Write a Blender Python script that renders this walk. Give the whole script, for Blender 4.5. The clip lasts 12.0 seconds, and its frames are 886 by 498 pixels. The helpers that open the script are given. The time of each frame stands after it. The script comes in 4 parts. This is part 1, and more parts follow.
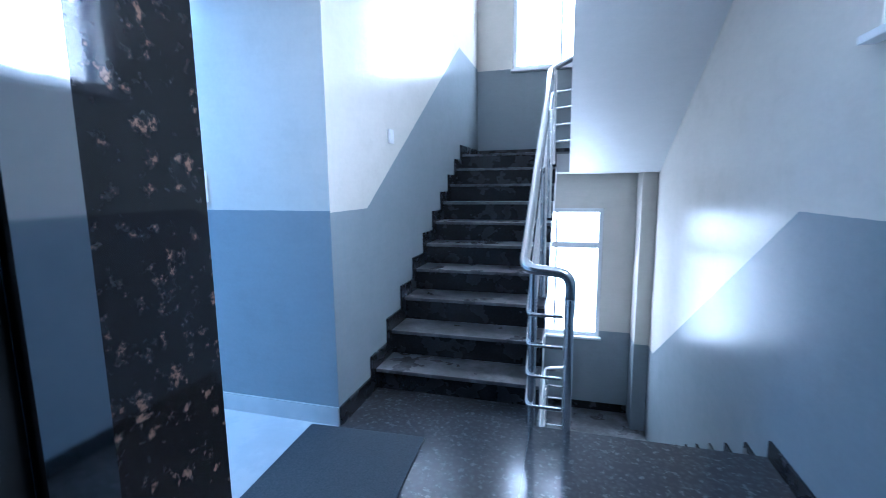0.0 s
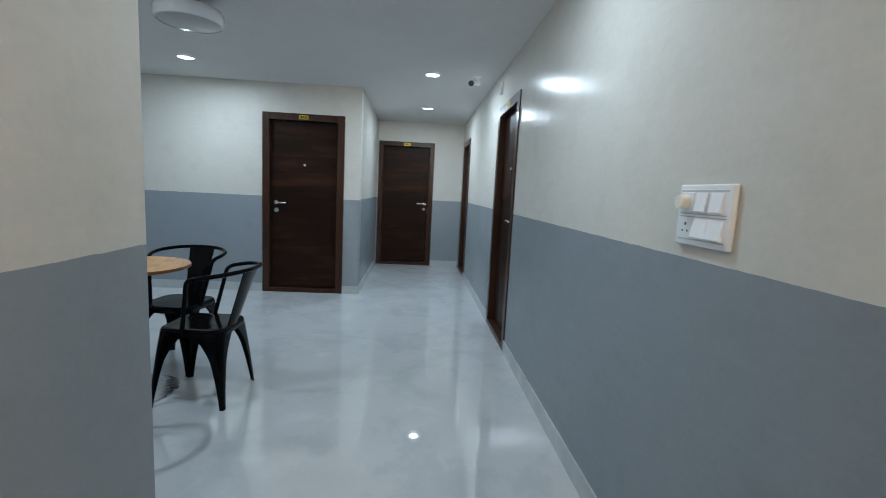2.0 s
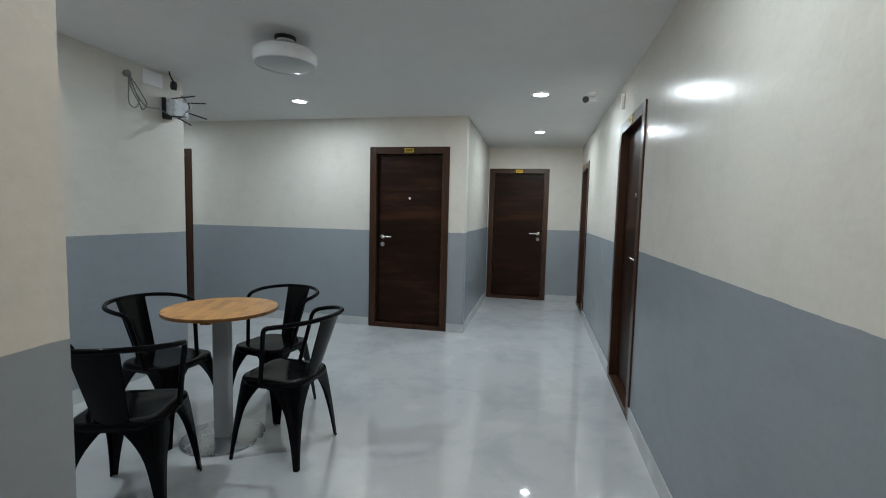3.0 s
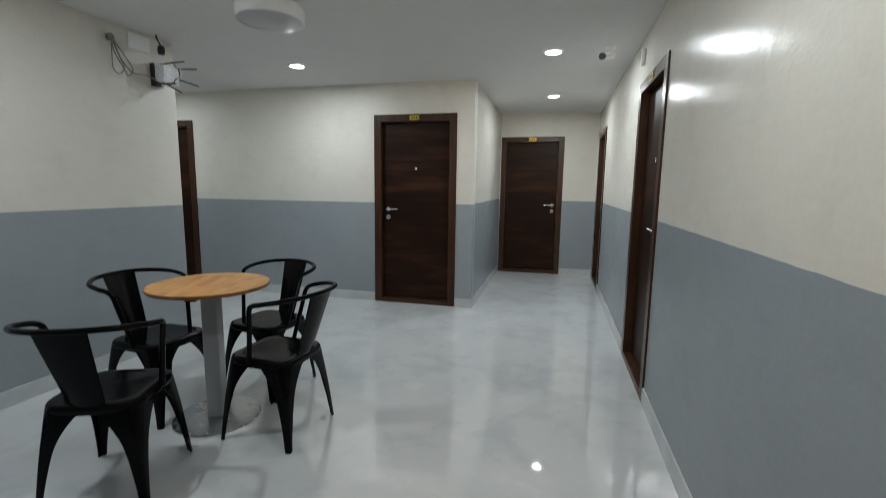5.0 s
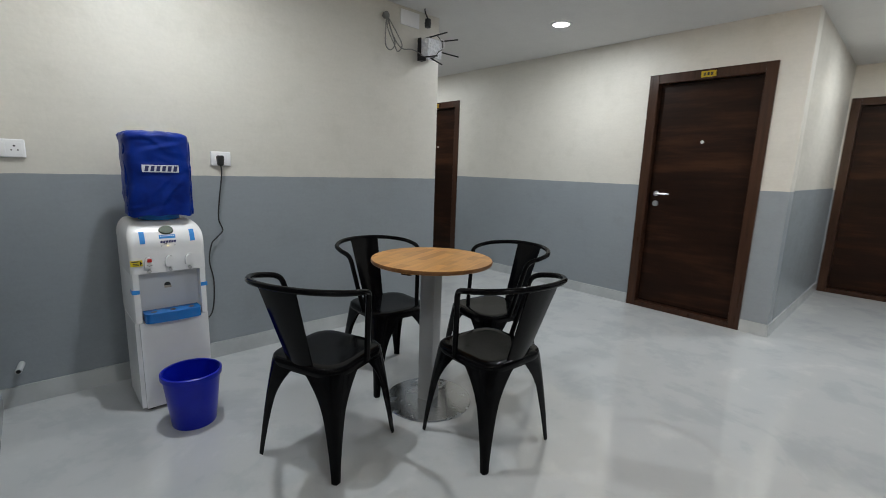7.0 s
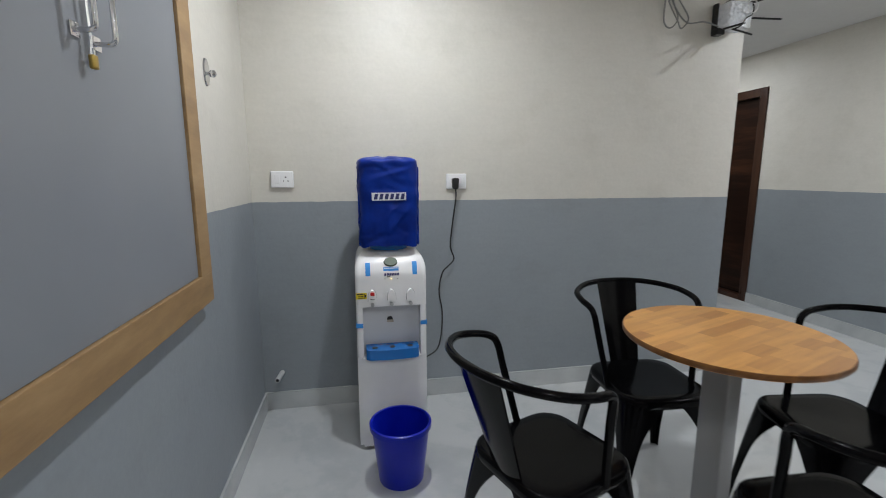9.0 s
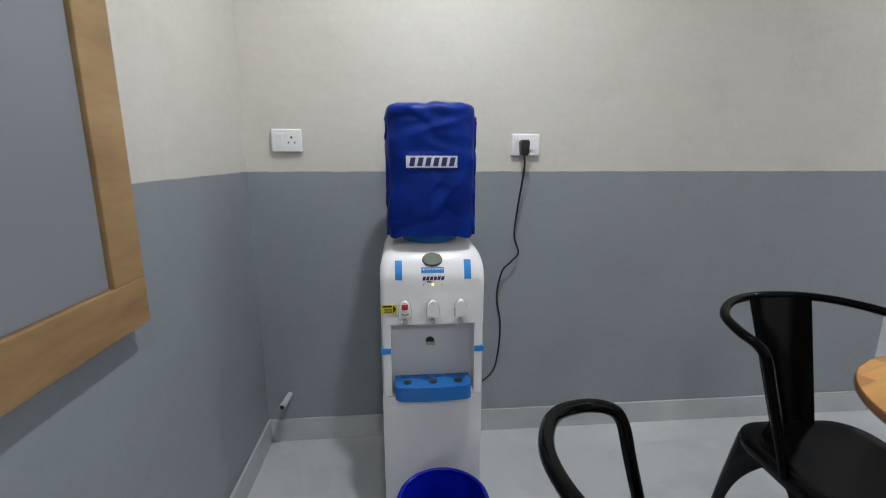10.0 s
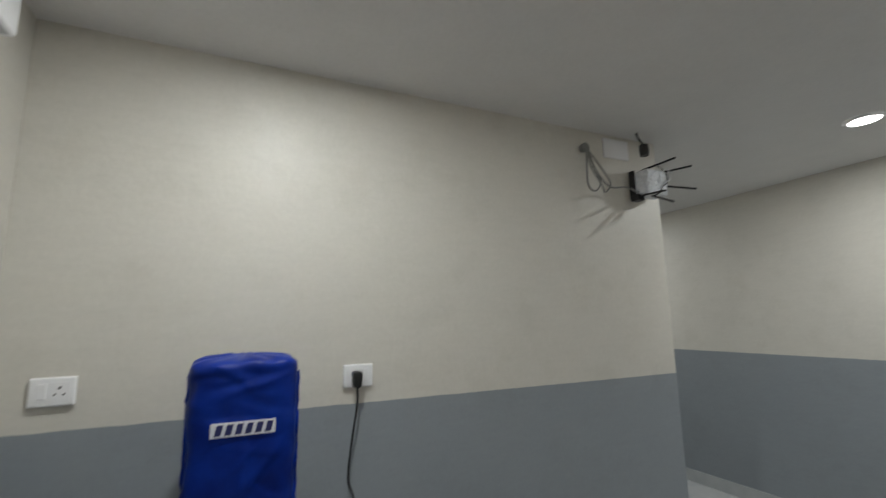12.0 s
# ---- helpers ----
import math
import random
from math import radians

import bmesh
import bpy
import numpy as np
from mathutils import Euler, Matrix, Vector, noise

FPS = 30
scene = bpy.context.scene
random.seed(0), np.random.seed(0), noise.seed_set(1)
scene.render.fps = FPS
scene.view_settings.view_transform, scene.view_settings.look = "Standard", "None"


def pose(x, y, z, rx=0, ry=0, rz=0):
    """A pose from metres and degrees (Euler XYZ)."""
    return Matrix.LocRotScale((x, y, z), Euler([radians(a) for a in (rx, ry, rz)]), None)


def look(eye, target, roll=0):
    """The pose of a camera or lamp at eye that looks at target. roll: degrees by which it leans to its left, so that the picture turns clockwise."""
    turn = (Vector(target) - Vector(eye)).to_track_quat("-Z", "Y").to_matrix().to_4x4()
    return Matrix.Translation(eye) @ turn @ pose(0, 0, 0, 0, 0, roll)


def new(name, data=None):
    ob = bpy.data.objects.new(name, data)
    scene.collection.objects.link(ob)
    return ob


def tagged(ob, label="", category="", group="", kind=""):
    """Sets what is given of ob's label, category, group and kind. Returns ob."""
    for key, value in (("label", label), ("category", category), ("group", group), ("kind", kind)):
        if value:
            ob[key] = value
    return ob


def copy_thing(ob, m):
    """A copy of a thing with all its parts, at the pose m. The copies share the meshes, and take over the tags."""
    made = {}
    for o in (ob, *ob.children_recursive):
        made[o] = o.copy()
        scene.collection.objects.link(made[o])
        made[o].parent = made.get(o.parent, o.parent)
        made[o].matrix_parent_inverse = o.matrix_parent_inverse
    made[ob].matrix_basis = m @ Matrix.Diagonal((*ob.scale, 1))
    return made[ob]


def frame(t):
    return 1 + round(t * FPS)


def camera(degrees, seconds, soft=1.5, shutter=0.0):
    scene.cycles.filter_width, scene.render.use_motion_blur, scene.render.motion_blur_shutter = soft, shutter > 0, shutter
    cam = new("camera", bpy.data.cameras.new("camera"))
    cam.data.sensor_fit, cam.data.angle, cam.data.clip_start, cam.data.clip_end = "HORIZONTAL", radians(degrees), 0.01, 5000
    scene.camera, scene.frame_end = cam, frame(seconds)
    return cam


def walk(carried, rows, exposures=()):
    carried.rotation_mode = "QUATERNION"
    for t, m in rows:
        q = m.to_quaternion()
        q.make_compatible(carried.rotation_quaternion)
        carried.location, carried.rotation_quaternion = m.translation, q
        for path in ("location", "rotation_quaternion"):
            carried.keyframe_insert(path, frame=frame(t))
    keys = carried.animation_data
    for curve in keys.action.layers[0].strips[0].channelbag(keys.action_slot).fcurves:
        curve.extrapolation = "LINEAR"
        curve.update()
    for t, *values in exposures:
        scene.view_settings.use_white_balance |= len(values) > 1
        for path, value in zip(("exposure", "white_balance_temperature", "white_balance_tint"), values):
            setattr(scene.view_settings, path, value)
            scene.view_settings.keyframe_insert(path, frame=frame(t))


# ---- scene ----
cam = camera(90.2, 12.0, 0.35, 0.2)
PATH = [
    (0, (0.026, 0.305, 1.245), (-0.513, 2.21, 0.962), -0.6),
    (0.3, (-0.012, 0.522, 1.24), (-0.833, 2.317, 0.914), -1.5),
    (0.6, (-0.119, 0.724, 1.266), (-1.257, 2.339, 0.95), -1.9),
    (0.8, (-0.197, 0.834, 1.265), (-1.564, 2.266, 0.984), -1.6),
    (1, (-0.334, 0.948, 1.273), (-1.882, 2.184, 0.998), -0.2),
    (1.2, (-0.455, 1.09, 1.278), (-2.158, 2.105, 1.012), 1.4),
    (1.5, (-0.582, 1.228, 1.283), (-2.451, 1.89, 1.023), 2.4),
    (2, (-0.797, 1.471, 1.281), (-2.776, 1.605, 1.028), 2.9),
    (2.5, (-1.072, 1.557, 1.298), (-3.049, 1.368, 1.062), 2.3),
    (3, (-1.234, 1.602, 1.346), (-3.185, 1.19, 1.189), 1.4),
    (3.2, (-1.253, 1.625, 1.353), (-3.197, 1.161, 1.27), 1.3),
    (4.8, (-1.41, 1.655, 1.32), (-3.332, 1.184, 1.233), 0.6),
    (5, (-1.436, 1.655, 1.318), (-3.358, 1.176, 1.042), 0.8),
    (5.5, (-1.467, 1.652, 1.113), (-3.306, 1.097, 0.555), 0.2),
    (6, (-1.494, 1.673, 1.214), (-3.26, 0.865, 0.737), -0.3),
    (6.5, (-1.625, 1.598, 1.262), (-3.218, 0.455, 0.868), 1.2),
    (6.7, (-1.763, 1.539, 1.244), (-3.264, 0.257, 0.871), 1.5),
    (8.3, (-2.44, 1.388, 1.205), (-3.149, -0.443, 0.829), 0.7),
    (8.5, (-2.432, 1.325, 1.211), (-3.018, -0.554, 0.856), -0.0),
    (9, (-2.309, 0.988, 1.272), (-2.668, -0.952, 0.945), -0.1),
    (9.5, (-2.324, 0.656, 1.282), (-2.542, -1.303, 0.944), 0.2),
    (10, (-2.347, 0.336, 1.2), (-2.522, -1.613, 0.787), 0.1),
    (10.5, (-2.31, 0.161, 1.041), (-2.501, -1.76, 0.517), 0.1),
    (11, (-2.297, 0.138, 1.095), (-2.514, -1.799, 0.65), 0.3),
    (11.5, (-2.317, 0.217, 1.278), (-2.713, -1.743, 1.225), 0.4),
    (12, (-2.409, 0.3, 1.439), (-3.231, -1.495, 1.761), -1.1),
]
EXPOSURES = [(0.0, 0.86, 3620, 9), (0.5, 0.77, 3560, 9), (1.0, 0.55, 3380, 10), (1.1, 0.18, 4750, 10), (1.5, -0.06, 5250, 10), (2.1, -0.12, 5850, 11), (2.5, -0.15, 6150, 13), (5.0, -0.12, 6700, 15), (5.5, 0.02, 6800, 16), (6.0, 0.04, 6850, 17), (8.5, 0.09, 6830, 20), (10.4, 0.16, 6780, 21), (11.0, 0.38, 6830, 20), (11.4, 0.05, 6900, 20), (11.7, -0.05, 7100, 18), (12.0, -0.35, 7100, 18)]
walk(cam, [(t, look(eye, target, roll)) for t, eye, target, roll in PATH], EXPOSURES)

# ---- plan, in metres ----
XS, XR = -1.1, 0.95          # stairwell side walls
YN = 2.25                     # corridor's north wall
YL = 0.9025                   # wall in front of the lift
XB = -1.76                    # east wall of the seating bay
YS = -1.415                   # south wall of the seating bay
XP = -4.56                    # corner where the south passage begins
XW = -6.13                    # west wall with the first door
YC = 0.81                     # south wall of the far corridor
XE = -8.45                    # far end wall
YP = -5.2                     # end of the south passage
YT = 5.94                     # window wall of the stairwell
ZC = 2.433                    # ceiling
RISE, RUN, ST, SD = 0.161, 0.262, 2.71, 2.5
ZL, ZU = -10 * RISE, 10 * RISE - 0.03
DADO = 1.14
LAMPS = [(-5.34, 1.59, 18.0), (-7.13, 1.59, 18.0), (-2.56, 1.59, 12.0), (-5.31, -0.75, 16.0), (-2.54, -0.66, 15.0), (-5.31, -3.3, 15.0)]   # place and watts

# ---- world and light ----
world = bpy.data.worlds.new("sky")
scene.world = world
world.use_nodes = True
wn = world.node_tree
sky = wn.nodes.new("ShaderNodeTexSky")
sky.sky_type, sky.sun_disc = "NISHITA", False
sky.sun_elevation, sky.sun_rotation = radians(50), radians(200)
wn.links.new(sky.outputs[0], wn.nodes["Background"].inputs[0])
wn.nodes["Background"].inputs[1].default_value = 0.12

LAMP_COLOUR = (0.84, 0.97, 1.0)
DAY_COLOUR = (1.0, 0.77, 0.51)


def area_lamp(name, m, sx, sy, watts, colour, shape="RECTANGLE", spread=math.pi):
    data = bpy.data.lights.new(name, "AREA")
    data.shape, data.size, data.size_y = shape, sx, sy
    data.energy, data.color, data.spread = watts, colour, spread
    ob = new(name, data)
    ob.matrix_world = m
    return ob


for lx, ly, watts in LAMPS:
    area_lamp("downlight_lamp", pose(lx, ly, ZC - 0.014), 0.062, 0.062, watts, LAMP_COLOUR, "DISK")
# daylight in the three openings of the stairwell
area_lamp("daylight_side", pose(XR + 0.2, 1.56, 2.03, 0, 90, 0), 0.7, 1.0, 33.0, DAY_COLOUR)
area_lamp("daylight_lower", pose(0.1, YT + 0.2, 0.15, -90, 0, 0), 0.75, 1.6, 44.0, DAY_COLOUR)
area_lamp("daylight_upper", pose(-0.2, YT + 0.2, 3.3, -90, 0, 0), 1.0, 1.3, 62.0, DAY_COLOUR)


# ---- materials ----
def material(name, base=(0.5, 0.5, 0.5), rough=0.5, metal=0.0, coat=0.0):
    m = bpy.data.materials.new(name)
    m.use_nodes = True
    b = m.node_tree.nodes["Principled BSDF"]
    b.inputs["Base Color"].default_value = (*base, 1)
    b.inputs["Roughness"].default_value = rough
    b.inputs["Metallic"].default_value = metal
    b.inputs["Coat Weight"].default_value = coat
    return m


def node(m, kind, **values):
    n = m.node_tree.nodes.new(kind)
    for key, value in values.items():
        n.inputs[key].default_value = value
    return n


def link(m, a, b):
    m.node_tree.links.new(a, b)


def place_of(m):
    return m.node_tree.nodes.new("ShaderNodeNewGeometry").outputs["Position"]


def math_node(m, op, a, b=None, c=None):
    n = m.node_tree.nodes.new("ShaderNodeMath")
    n.operation = op
    for i, v in enumerate((a, b, c)):
        if v is None:
            continue
        if isinstance(v, (int, float)):
            n.inputs[i].default_value = v
        else:
            link(m, v, n.inputs[i])
    return n.outputs[0]


def ramp(m, fac, stops):
    n = m.node_tree.nodes.new("ShaderNodeValToRGB")
    e = n.color_ramp.elements
    while len(e) < len(stops):
        e.new(0.5)
    for k, (at, col) in zip(e, stops):
        k.position, k.color = at, (*col, 1)
    link(m, fac, n.inputs[0])
    return n.outputs[0]


def noise_of(m, scale, detail=4.0, rough=0.55, vec=None):
    n = node(m, "ShaderNodeTexNoise", Scale=scale, Detail=detail, Roughness=rough)
    link(m, vec if vec is not None else place_of(m), n.inputs["Vector"])
    return n.outputs["Fac"]


def mix_rgb(m, fac, a, b, kind="MIX"):
    n = m.node_tree.nodes.new("ShaderNodeMix")
    n.data_type, n.blend_type = "RGBA", kind
    for i, v in ((0, fac), (6, a), (7, b)):
        if isinstance(v, tuple):
            n.inputs[i].default_value = (*v, 1)
        elif isinstance(v, (int, float)):
            n.inputs[i].default_value = v
        else:
            link(m, v, n.inputs[i])
    return n.outputs[2]


def bsdf(m):
    return m.node_tree.nodes["Principled BSDF"]


def bump(m, height, strength, distance=0.002):
    n = node(m, "ShaderNodeBump", Strength=strength, Distance=distance)
    link(m, height, n.inputs["Height"])
    link(m, n.outputs[0], bsdf(m).inputs["Normal"])


UPPER, LOWER = (0.655, 0.627, 0.568), (0.284, 0.313, 0.338)


def paint(name, band=None, rough=0.22, upper=UPPER, lower=LOWER, gloss=0.4):
    """Two-tone enamel paint; band(m, x, y, z) gives 1 where the grey dado is."""
    m = material(name, upper, rough)
    bsdf(m).inputs["Specular IOR Level"].default_value = gloss
    pos = place_of(m)
    wide = noise_of(m, 1.3, 3.0)
    fine = noise_of(m, 55.0, 5.0)
    mp = node(m, "ShaderNodeMapping", Scale=(7.0, 7.0, 34.0))
    link(m, pos, mp.inputs[0])
    streak = noise_of(m, 1.0, 5.0, 0.65, mp.outputs[0])
    dirt = ramp(m, noise_of(m, 4.5, 7.0, 0.7), [(0.3, (0.94, 0.94, 0.93) if band else (0.98, 0.98, 0.98)), (0.5, (1, 1, 1))])
    mottle = ramp(m, math_node(m, "MULTIPLY_ADD", streak, 0.5, math_node(m, "MULTIPLY", fine, 0.5)), [(0.35, (0.94, 0.94, 0.94)), (0.65, (1, 1, 1))])
    up = mix_rgb(m, wide, tuple(c * 0.97 for c in upper), tuple(min(1, c * 1.07) for c in upper))
    if band:
        sep = m.node_tree.nodes.new("ShaderNodeSeparateXYZ")
        link(m, pos, sep.inputs[0])
        wob = math_node(m, "MULTIPLY_ADD", noise_of(m, 14.0, 4.0), 0.007, -0.0035)
        z = math_node(m, "ADD", sep.outputs[2], wob)
        low = mix_rgb(m, wide, tuple(c * 0.93 for c in lower), tuple(c * 1.07 for c in lower))
        fac = band(m, sep.outputs[0], sep.outputs[1], z)
        col = mix_rgb(m, fac, up, low)
    else:
        col = up
    col = mix_rgb(m, 1.0, mix_rgb(m, 1.0, col, mottle, "MULTIPLY"), dirt, "MULTIPLY")
    link(m, col, bsdf(m).inputs["Base Color"])
    r = math_node(m, "MULTIPLY_ADD", wide, 0.12, rough - 0.1)
    r = math_node(m, "MULTIPLY_ADD", streak, 0.1, r)
    link(m, r, bsdf(m).inputs["Roughness"])
    both = math_node(m, "MULTIPLY_ADD", noise_of(m, 9.0, 3.0), 3.0, fine)
    both = math_node(m, "MULTIPLY_ADD", streak, 0.5, both)
    bump(m, both, 0.36 if band else 0.13, 0.0017)
    return m


def under(limit):
    return lambda m, x, y, z: math_node(m, "LESS_THAN", z, limit)


def sloped(y0, z0, slope, lo, hi):
    def band(m, x, y, z):
        line = math_node(m, "MULTIPLY_ADD", math_node(m, "SUBTRACT", y, y0), slope, z0)
        line = math_node(m, "MINIMUM", math_node(m, "MAXIMUM", line, lo), hi)
        return math_node(m, "LESS_THAN", z, line)
    return band


def landing_band(m, x, y, z):
    low = math_node(m, "LESS_THAN", z, -0.566)
    high = math_node(m, "MULTIPLY", math_node(m, "LESS_THAN", z, 2.64), math_node(m, "GREATER_THAN", z, 1.4))
    return math_node(m, "ADD", low, high)


PAINT = paint("enamel_paint", under(DADO), 0.46)
PAINT_NORTH = paint("enamel_paint_corridor", lambda m, x, y, z: math_node(m, "LESS_THAN", z, math_node(m, "MULTIPLY_ADD", x, -0.0038, 1.124)), 0.2, gloss=0.05)
PAINT_LEFT = paint("enamel_paint_stair_left", sloped(2.67, 1.12, 0.667, 1.12, 2.66), 0.16, gloss=0.3)
PAINT_RIGHT = paint("enamel_paint_stair_right", sloped(2.47, 1.125, -0.6, -0.57, 1.125), 0.2, gloss=0.036)
PAINT_LAND = paint("enamel_paint_landing", landing_band)
CEIL = paint("ceiling_distemper", None, 0.75, (0.7, 0.69, 0.68))
SOFFIT = paint("soffit_paint", None, 0.45, (0.66, 0.66, 0.66))

TILE = material("polished_tile", (0.6, 0.62, 0.63), 0.09)
warp = node(TILE, "ShaderNodeTexNoise", Scale=1.2, Detail=6.0, Roughness=0.6, Distortion=1.4)
link(TILE, place_of(TILE), warp.inputs["Vector"])
cl = warp.outputs["Fac"]
cl2 = noise_of(TILE, 4.0, 6.0, 0.62)
inf = TILE.node_tree.nodes.new("ShaderNodeObjectInfo").outputs["Random"]
both = math_node(TILE, "MULTIPLY_ADD", cl2, 0.45, math_node(TILE, "MULTIPLY", cl, 0.55))
both = math_node(TILE, "MULTIPLY_ADD", inf, 0.06, both)
link(TILE, ramp(TILE, both, [(0.34, (0.47, 0.49, 0.5)), (0.46, (0.515, 0.535, 0.545)), (0.5, (0.555, 0.57, 0.575)), (0.58, (0.565, 0.58, 0.585)), (0.66, (0.63, 0.64, 0.635))]), bsdf(TILE).inputs["Base Color"])
link(TILE, math_node(TILE, "MULTIPLY_ADD", noise_of(TILE, 2.3, 4.0), 0.02, 0.012), bsdf(TILE).inputs["Roughness"])
bump(TILE, noise_of(TILE, 2.0, 2.0), 0.012, 0.003)
SKIRT = material("skirting_tile", (0.5, 0.52, 0.53), 0.2)
bsdf(TILE).inputs["Specular IOR Level"].default_value = 1.0
bsdf(TILE).inputs["IOR"].default_value = 1.62
link(SKIRT, ramp(SKIRT, noise_of(SKIRT, 4.0, 5.0), [(0.3, (0.42, 0.44, 0.45)), (0.7, (0.55, 0.57, 0.57))]), bsdf(SKIRT).inputs["Base Color"])


def stone(name, dark, spots, scale, rough, amount):
    m = material(name, dark, rough)
    v = node(m, "ShaderNodeTexVoronoi", Scale=scale)
    link(m, place_of(m), v.inputs["Vector"])
    n1 = noise_of(m, scale * 0.8, 6.0, 0.65)
    n2 = noise_of(m, scale * 0.12, 3.0)
    f = math_node(m, "ADD", math_node(m, "MULTIPLY", n1, 0.86), math_node(m, "MULTIPLY", n2, 0.14))
    c = ramp(m, f, [(amount, dark), (amount + 0.05, tuple(d * 2.2 for d in dark)), (amount + 0.09, spots), (amount + 0.16, tuple(s * 1.5 for s in spots))])
    c = mix_rgb(m, 0.5, c, ramp(m, v.outputs["Distance"], [(0.0, (1.0, 1.0, 1.0)), (0.6, (0.35, 0.35, 0.35))]), "MULTIPLY")
    link(m, c, bsdf(m).inputs["Base Color"])
    link(m, math_node(m, "MULTIPLY_ADD", n2, rough, rough * 0.5), bsdf(m).inputs["Roughness"])
    return m


GRANITE = stone("speckled_granite", (0.016, 0.015, 0.015), (0.2, 0.125, 0.085), 50.0, 0.06, 0.54)
BLACK_STONE = stone("black_granite", (0.02, 0.021, 0.024), (0.036, 0.036, 0.038), 60.0, 0.26, 0.6)
POLISHED = stone("polished_dark_granite", (0.07, 0.07, 0.074), (0.11, 0.11, 0.113), 40.0, 0.15, 0.56)
TREAD = stone("worn_dark_granite", (0.055, 0.055, 0.058), (0.13, 0.13, 0.13), 40.0, 0.3, 0.55)
# foot wear and dust on the stone treads
link(TREAD, mix_rgb(TREAD, ramp(TREAD, noise_of(TREAD, 6.0, 6.0, 0.7), [(0.42, (0, 0, 0)), (0.68, (1, 1, 1))]), (0.075, 0.075, 0.078), (0.2, 0.2, 0.205)), bsdf(TREAD).inputs["Base Color"])

WALNUT = material("walnut_laminate", (0.05, 0.025, 0.015), 0.35)


def grain(m, stops, stretch, rough):
    tc = m.node_tree.nodes.new("ShaderNodeTexCoord")
    mp = node(m, "ShaderNodeMapping", Scale=stretch)
    link(m, tc.outputs["Object"], mp.inputs[0])
    g = noise_of(m, 1.0, 7.0, 0.65, mp.outputs[0])
    link(m, ramp(m, g, stops), bsdf(m).inputs["Base Color"])
    link(m, math_node(m, "MULTIPLY_ADD", g, 0.2, rough - 0.1), bsdf(m).inputs["Roughness"])
    bump(m, g, 0.12, 0.001)


grain(WALNUT, [(0.3, (0.0095, 0.004, 0.0024)), (0.5, (0.0185, 0.0074, 0.0041)), (0.72, (0.056, 0.0215, 0.0098))], (0.7, 0.7, 6.5), 0.4)
bsdf(WALNUT).inputs["Specular IOR Level"].default_value = 0.12
FRAME_WOOD = material("walnut_frame", (0.05, 0.025, 0.015), 0.3)
grain(FRAME_WOOD, [(0.3, (0.026, 0.011, 0.0065)), (0.7, (0.065, 0.028, 0.015))], (30.0, 30.0, 2.0), 0.3)
bsdf(FRAME_WOOD).inputs["Specular IOR Level"].default_value = 0.25
OAK = material("oak_frame", (0.3, 0.18, 0.08), 0.45)
grain(OAK, [(0.3, (0.26, 0.15, 0.065)), (0.5, (0.36, 0.22, 0.1)), (0.75, (0.46, 0.3, 0.15))], (14.0, 3.0, 14.0), 0.42)
BEECH = material("butcher_block_beech", (0.5, 0.3, 0.14), 0.4)
grain(BEECH, [(0.3, (0.5, 0.23, 0.06)), (0.55, (0.64, 0.32, 0.095)), (0.8, (0.72, 0.4, 0.14))], (4.0, 40.0, 4.0), 0.36)
isl = BEECH.node_tree.nodes.new("ShaderNodeObjectInfo").outputs["Random"]
old = bsdf(BEECH).inputs["Base Color"].links[0].from_socket
link(BEECH, mix_rgb(BEECH, 1.0, old, ramp(BEECH, isl, [(0.0, (0.7, 0.62, 0.54)), (0.4, (0.93, 0.9, 0.86)), (1.0, (1.06, 1.04, 1.0))]), "MULTIPLY"), bsdf(BEECH).inputs["Base Color"])

# brown wood of the table's edge, darkened to include the shade on it
EDGE_WOOD = material("shaded_beech_edge", (0.3, 0.14, 0.045), 0.35)
link(EDGE_WOOD, ramp(EDGE_WOOD, noise_of(EDGE_WOOD, 25.0, 5.0), [(0.3, (0.12, 0.045, 0.012)), (0.7, (0.24, 0.1, 0.028))]), bsdf(EDGE_WOOD).inputs["Base Color"])
BLACK_METAL = material("black_powder_coat", (0.0025, 0.0025, 0.003), 0.3)
bsdf(BLACK_METAL).inputs["Specular IOR Level"].default_value = 0.1
link(BLACK_METAL, math_node(BLACK_METAL, "MULTIPLY_ADD", noise_of(BLACK_METAL, 22.0), 0.1, 0.08), bsdf(BLACK_METAL).inputs["Roughness"])
STEEL = material("stainless_steel", (0.8, 0.81, 0.82), 0.14, 1.0)
link(STEEL, math_node(STEEL, "MULTIPLY_ADD", noise_of(STEEL, 30.0), 0.12, 0.17), bsdf(STEEL).inputs["Roughness"])
BRUSHED = material("brushed_steel", (0.5, 0.51, 0.52), 0.2, 1.0)
link(BRUSHED, math_node(BRUSHED, "MULTIPLY_ADD", noise_of(BRUSHED, 40.0), 0.05, 0.03), bsdf(BRUSHED).inputs["Roughness"])
GREY_METAL = material("grey_coated_metal", (0.33, 0.335, 0.34), 0.33, 0.35)
BASE_STEEL = material("satin_base_steel", (0.62, 0.63, 0.64), 0.1, 1.0)
link(BASE_STEEL, math_node(BASE_STEEL, "MULTIPLY_ADD", noise_of(BASE_STEEL, 20.0), 0.12, 0.2), bsdf(BASE_STEEL).inputs["Roughness"])
DARK_STEEL = material("dark_lift_steel", (0.03, 0.03, 0.03), 0.4, 0.6)
CHROME = material("chrome", (0.75, 0.75, 0.76), 0.12, 1.0)
BRASS = material("brass", (0.45, 0.31, 0.09), 0.3, 1.0)
WHITE_PLASTIC = material("white_plastic", (0.84, 0.84, 0.85), 0.25)
